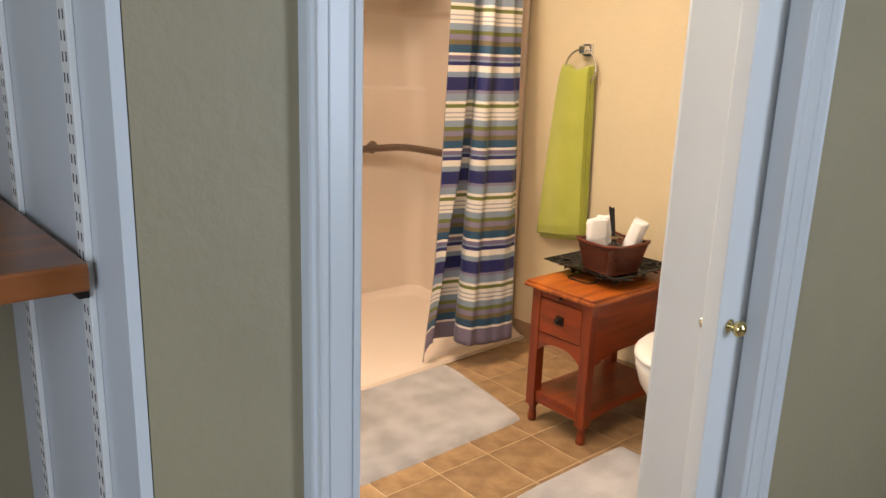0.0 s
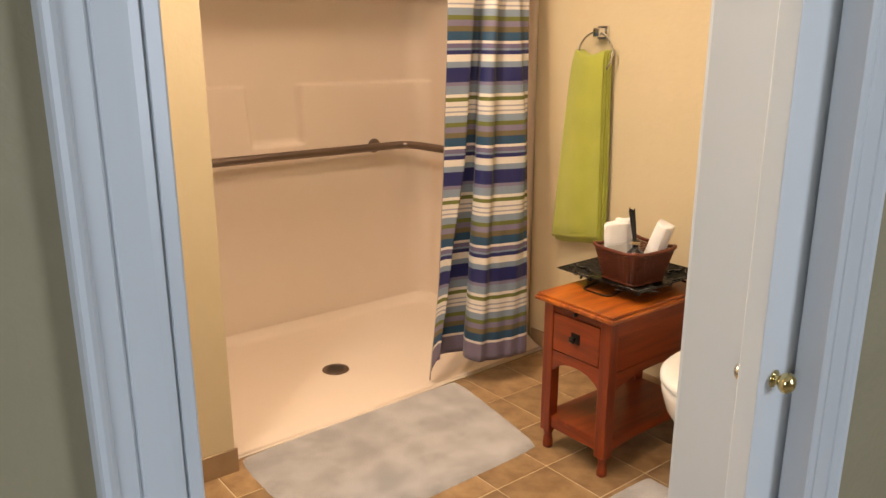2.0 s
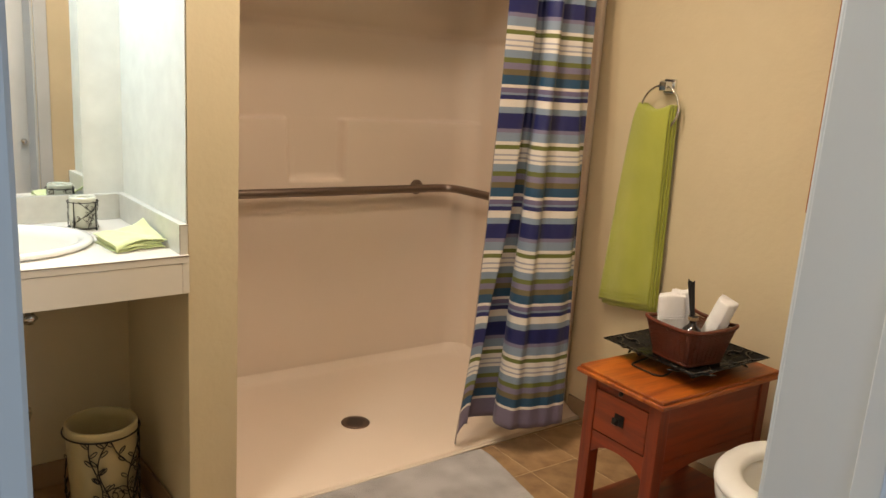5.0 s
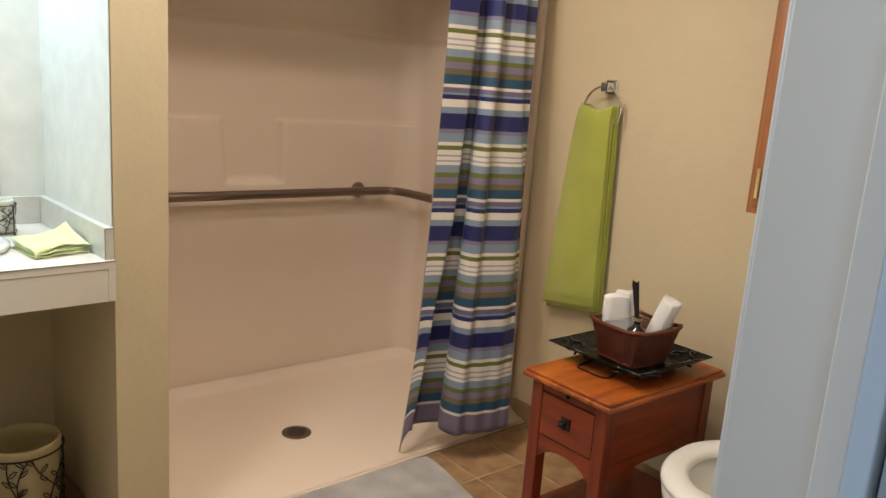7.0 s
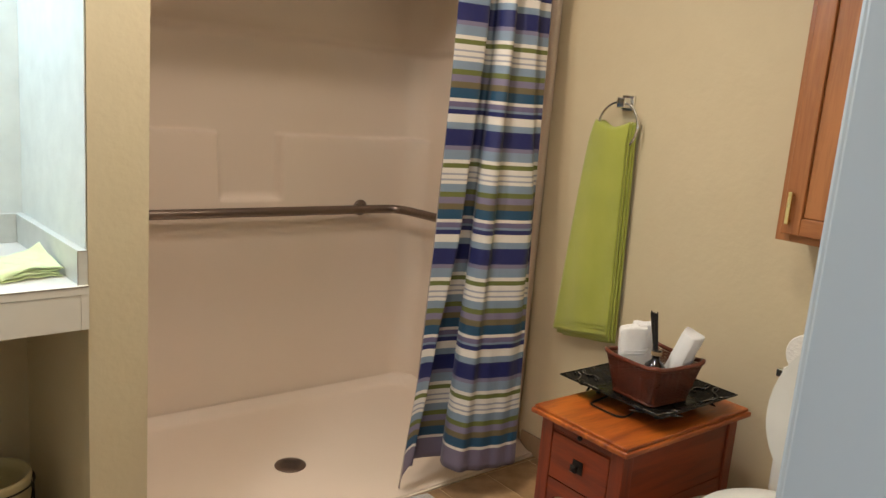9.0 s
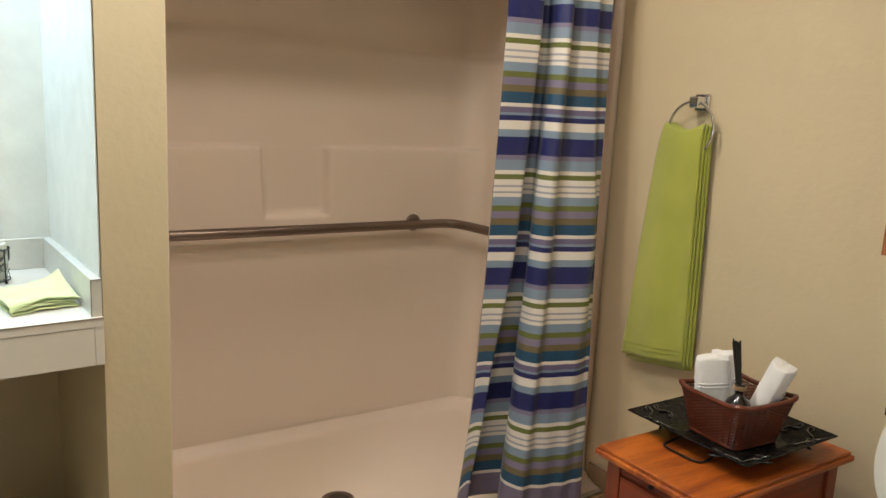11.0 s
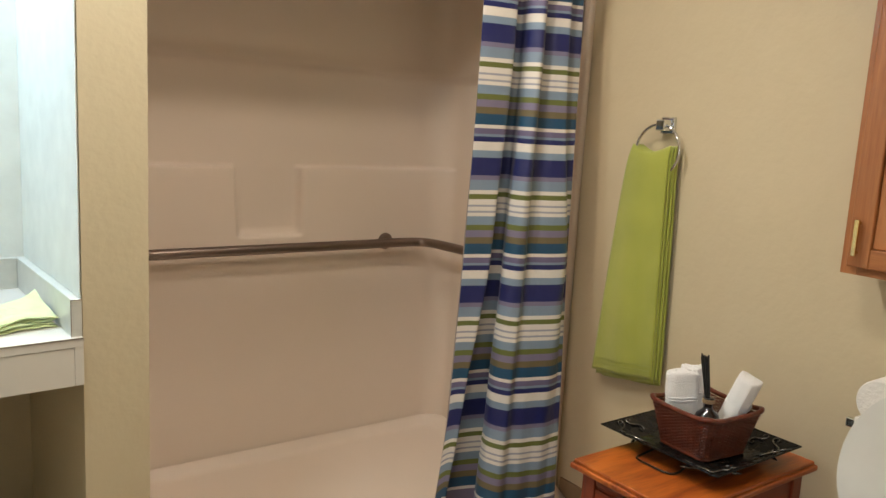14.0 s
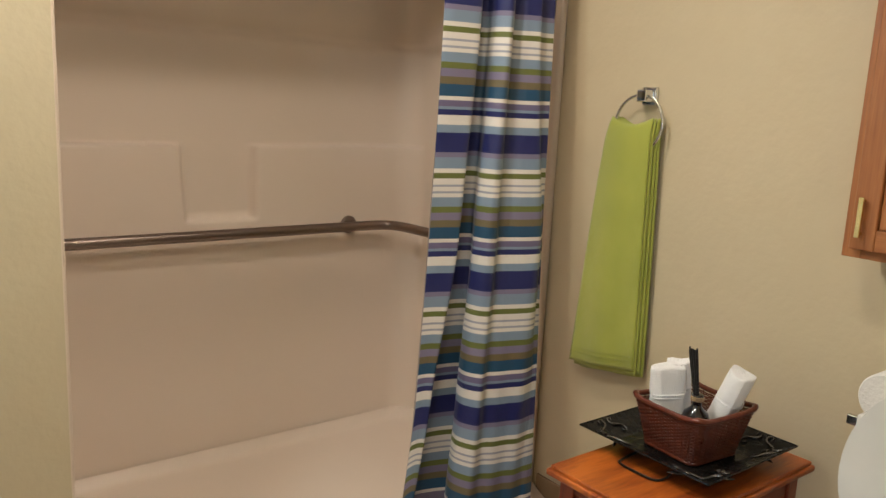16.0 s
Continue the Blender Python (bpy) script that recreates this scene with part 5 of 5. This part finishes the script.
def paper():
    t = thing("toilet_paper_holder", "white toilet paper roll on a chrome wall holder", "toilet paper")
    y, z = 1.418, 0.758
    part("roll", lathe(bmesh.new(), [(0.020, -0.05), (0.052, -0.05), (0.055, -0.046), (0.055, 0.046), (0.052, 0.05), (0.020, 0.05)], (WX - 0.075, y, z), 36, m=pose(0, 0, 0, 0, 90, 0)), M_PAPER, t, smooth=False)
    part("plate", B((WX - 0.012, y - 0.022, z - 0.095), (WX - 0.0005, y + 0.022, z - 0.055), 0.004), M_CHROME, t)
    part("arm", tube(bmesh.new(), smooth_path([(WX - 0.01, y, z - 0.078), (WX - 0.05, y + 0.002, z - 0.078), (WX - 0.10, y + 0.030, z - 0.072), (2.602, 1.474, 0.693)], 5), 0.006, 10), M_CHROME, t, smooth=True)
    part("end_cap", B((2.592, 1.462, 0.682), (2.604, 1.486, 0.704), 0.002), M_CHROME, t)


paper()


def wall_cabinet():
    t = thing("wall_cabinet", "oak bathroom wall cabinet with brass door pulls over the toilet", "cabinet")
    x0, x1, y0, y1, z0, z1 = 2.575, WX - 0.001, 0.975, 1.532, 1.052, 1.80
    part("carcass", B((x0, y0, z0), (x1, y1, z1), 0.002), M_OAK_V, t)
    ff = x0 - 0.018
    for a, b, m in (((ff, y1 - 0.038, z0), (x0 - 0.0005, y1, z1), M_OAK_V), ((ff, y0, z0), (x0 - 0.0005, y0 + 0.038, z1), M_OAK_V),
                    ((ff, y0 + 0.0385, z0), (x0 - 0.0005, y1 - 0.0385, z0 + 0.032), M_OAK_Y), ((ff, y0 + 0.0385, z1 - 0.032), (x0 - 0.0005, y1 - 0.0385, z1), M_OAK_Y)):
        part("face_frame", B(a, b, 0.0015), m, t)
    mid = 0.5 * (y0 + y1)
    for a, b, s in ((mid + 0.002, y1 - 0.020, 1), (y0 + 0.020, mid - 0.002, -1)):
        d = part("door", B((ff - 0.010, a + 0.05, z0 + 0.066), (ff - 0.0005, b - 0.05, z1 - 0.066), 0.004, 3), M_OAK_V, t)
        za, zb2 = z0 + 0.020, z1 - 0.020
        for p, q, m in (((ff - 0.019, a, za), (ff - 0.0005, a + 0.0495, zb2), M_OAK_V), ((ff - 0.019, b - 0.0495, za), (ff - 0.0005, b, zb2), M_OAK_V),
                        ((ff - 0.019, a + 0.05, za), (ff - 0.0005, b - 0.05, za + 0.0455), M_OAK_Y), ((ff - 0.019, a + 0.05, zb2 - 0.0455), (ff - 0.0005, b - 0.05, zb2), M_OAK_Y)):
            part("rail", B(p, q, 0.004, 3), m, d)
        hy = b - 0.020 if s > 0 else a + 0.020
        h = bmesh.new()
        box(h, (ff - 0.036, hy - 0.0055, 1.098), (ff - 0.029, hy + 0.0055, 1.182), 0.002)
        for z in (1.106, 1.174):
            tube(h, [(ff - 0.019, hy, z), (ff - 0.031, hy, z)], 0.004, 8)
        part("handle", h, M_BRASS, d, "slim polished brass door pull")


wall_cabinet()


# ---- pocket door ----
def pocket_door():
    t = thing("door_1", "white flush pocket door slid almost fully into the wall", "door")
    part("slab", B((1.312, 0.690, 0.012), (2.19, 0.722, DOOR_H - 0.008), 0.002), M_DOOR, t)
    for y, d, m, lab in ((0.690, -1, M_BRASS, "small round brass knob"), (0.722, 1, M_CHROME, "small round chrome knob")):
        prof = [(0.0135, 0), (0.0135, 0.0015), (0.0115, 0.003), (0.0075, 0.005), (0.007, 0.009), (0.0125, 0.012), (0.0158, 0.018), (0.0150, 0.024), (0.010, 0.029), (0.004, 0.031)]
        part("knob", lathe(bmesh.new(), prof, (1.354 if d < 0 else 1.361, y, 0.885 if d < 0 else 0.876), 24, m=pose(0, 0, 0, 90 if d < 0 else -90)), m, t, lab, smooth=True)


pocket_door()


# ---- bath mats ----
def rug(name, label, corners, z, height, radius=0.03, cut=None):
    """A soft mat between four corners, with a wavy pile edge."""
    t = thing(name, label, "bath mat")
    A, Bc, C, D = [Vector((*c, 0)) for c in corners]
    n, m = 90, 60

    def f(u, v):
        # squeeze the square's corners so that the outline is round at them
        uu, vv = 2 * u - 1, 2 * v - 1
        k = abs(uu * vv) ** 6 * 0.035
        uu *= 1 - k
        vv *= 1 - k
        u2, v2 = (uu + 1) / 2, (vv + 1) / 2
        p = A * (1 - u2) * (1 - v2) + Bc * u2 * (1 - v2) + C * u2 * v2 + D * (1 - u2) * v2
        e = min(u, 1 - u, v, 1 - v)
        h = height * min(1, (e * 22)) ** 0.5
        h += 0.0022 * noise.noise(Vector((p.x * 9, p.y * 9, 1.0))) * min(1, e * 20)
        p = p + Vector((0.003 * noise.noise(Vector((p.x * 60, p.y * 60, 5))), 0.003 * noise.noise(Vector((p.x * 60, p.y * 60, 9))), 0))
        if cut:
            d = (p.xy - Vector(cut[:2]))
            if d.length < cut[2]:
                d = d.normalized() * cut[2] if d.length > 1e-4 else Vector((-cut[2], 0))
                p = Vector((cut[0] + d.x, cut[1] + d.y, 0))
        p.z = z + h
        return p
    bm = sheet(f, n, m, 0)
    part("mat_body", bm, M_MAT, t)
    return t


rug("bath_mat", "pale grey rectangular bath mat in front of shower threshold", ((1.225, 1.828), (2.088, 1.842), (2.196, 2.428), (1.230, 2.400)), 0.0005, 0.013)
rug("toilet_mat", "pale grey contour bath mat in front of the toilet", ((1.640, 0.93), (2.19, 0.95), (2.225, 1.495), (1.655, 1.492)), 0.0005, 0.013)


rug("vanity_mat", "pale grey bath mat on the tiles under the vanity's edge", ((0.36, 1.99), (0.952, 1.99), (0.962, 2.50), (0.36, 2.50)), 0.0005, 0.013)


# ---- closet shelf and its standards ----
def closet():
    for k, y in enumerate((0.752, 1.006)):
        t = thing("shelf_standard", "white slotted metal shelf standard screwed to the closet side", "shelf standard", group="shelf standards in the closet")
        part("channel", B((0.2785, y - 0.0125, 0.25), (0.2848, y + 0.0125, 2.2), 0.001), M_PLASTIC, t)
        s = bmesh.new()
        for i in range(110):
            z = 0.27 + i * 0.0175
            for dy in (-0.005, 0.005):
                vs = [s.verts.new((0.2783, y + dy + a, z + b)) for a, b in ((-0.0018, -0.0042), (0.0018, -0.0042), (0.0018, 0.0042), (-0.0018, 0.0042))]
                s.faces.new(vs)
        part("slotting", s, M_BLACK, t, kind="stuff")
    t = thing("closet_shelf", "dark-stained wooden shelf board in the hall closet", "shelf")
    part("board", B((-1.19, 0.722, 1.136), (0.276, 1.125, 1.162), 0.003), M_SHELF, t)
    part("board", B((-1.19, 0.722, 0.62), (0.276, 1.125, 0.646), 0.003), M_SHELF, t)
    part("clip", B((0.268, 0.735, 1.126), (0.2782, 0.768, 1.1355), 0.001), M_DARKMETAL, t)


closet()

# ---- lamps out of view ----
cl = thing("ceiling_light", "round flush ceiling light with a frosted cover", "ceiling light")
part("cover", lathe(bmesh.new(), [(0.04, 0.0), (0.10, 0.012), (0.13, 0.035), (0.14, 0.055)], (1.55, 1.35, 2.375), 36), glow("warm_lamp_cover", (1.0, 0.8, 0.6), 1.5), cl, smooth=True)
part("rim", lathe(bmesh.new(), [(0.15, 0.0), (0.152, 0.012)], (1.55, 1.35, 2.427), 36), M_CHROME, cl, smooth=True)
vl = thing("vanity_light", "white strip light on the wall over the vanity mirror", "wall light")
part("housing", B((0.20, 2.80, 2.00), (1.0, 2.882, 2.07), 0.006), M_TRIM, vl)

# ---- floor tiles ----
tile_me = None
floor_ob = bpy.data.objects["floor"]
PX, PY, OX, OY = 0.219, 0.229, 1.797, 1.512
rnd = random.Random(11)
for i in range(-9, 6):
    for j in range(-4, 7):
        x0, y0 = OX + i * PX, OY + j * PY
        xa, xb, ya, yb = max(x0 + 0.0018, 0.10), min(x0 + PX - 0.0018, WX), max(y0 + 0.0018, DB - 0.10), min(y0 + PY - 0.0018, 2.88)
        if y0 > 2.30 and x0 < 1.06:
            xb = min(xb, 1.05)
        elif y0 + PY > 2.47:
            yb = min(yb, 2.47)
        if xb - xa < 0.01 or yb - ya < 0.01 or (y0 > 2.46 and x0 > 1.0):
            continue
        full = abs((xb - xa) - (PX - 0.0036)) < 1e-6 and abs((yb - ya) - (PY - 0.0036)) < 1e-6
        if full and tile_me:
            ob = new("tile", tile_me)
        else:
            bm = box(bmesh.new(), (-(xb - xa) / 2, -(yb - ya) / 2, -0.006), ((xb - xa) / 2, (yb - ya) / 2, 0), 0)
            top = [f for f in bm.faces if f.calc_center_median().z > -1e-6]
            bmesh.ops.bevel(bm, geom=list({e for f in top for e in f.edges}), offset=0.0012, segments=1, affect="EDGES")
            me = bpy.data.meshes.new("tile")
            bmesh.ops.recalc_face_normals(bm, faces=bm.faces[:])
            bm.to_mesh(me)
            bm.free()
            me.materials.append(M_TILE)
            ob = new("tile", me)
            if full:
                tile_me = me
        ob.location = ((xa + xb) / 2, (ya + yb) / 2, 0)
        ob.parent = floor_ob
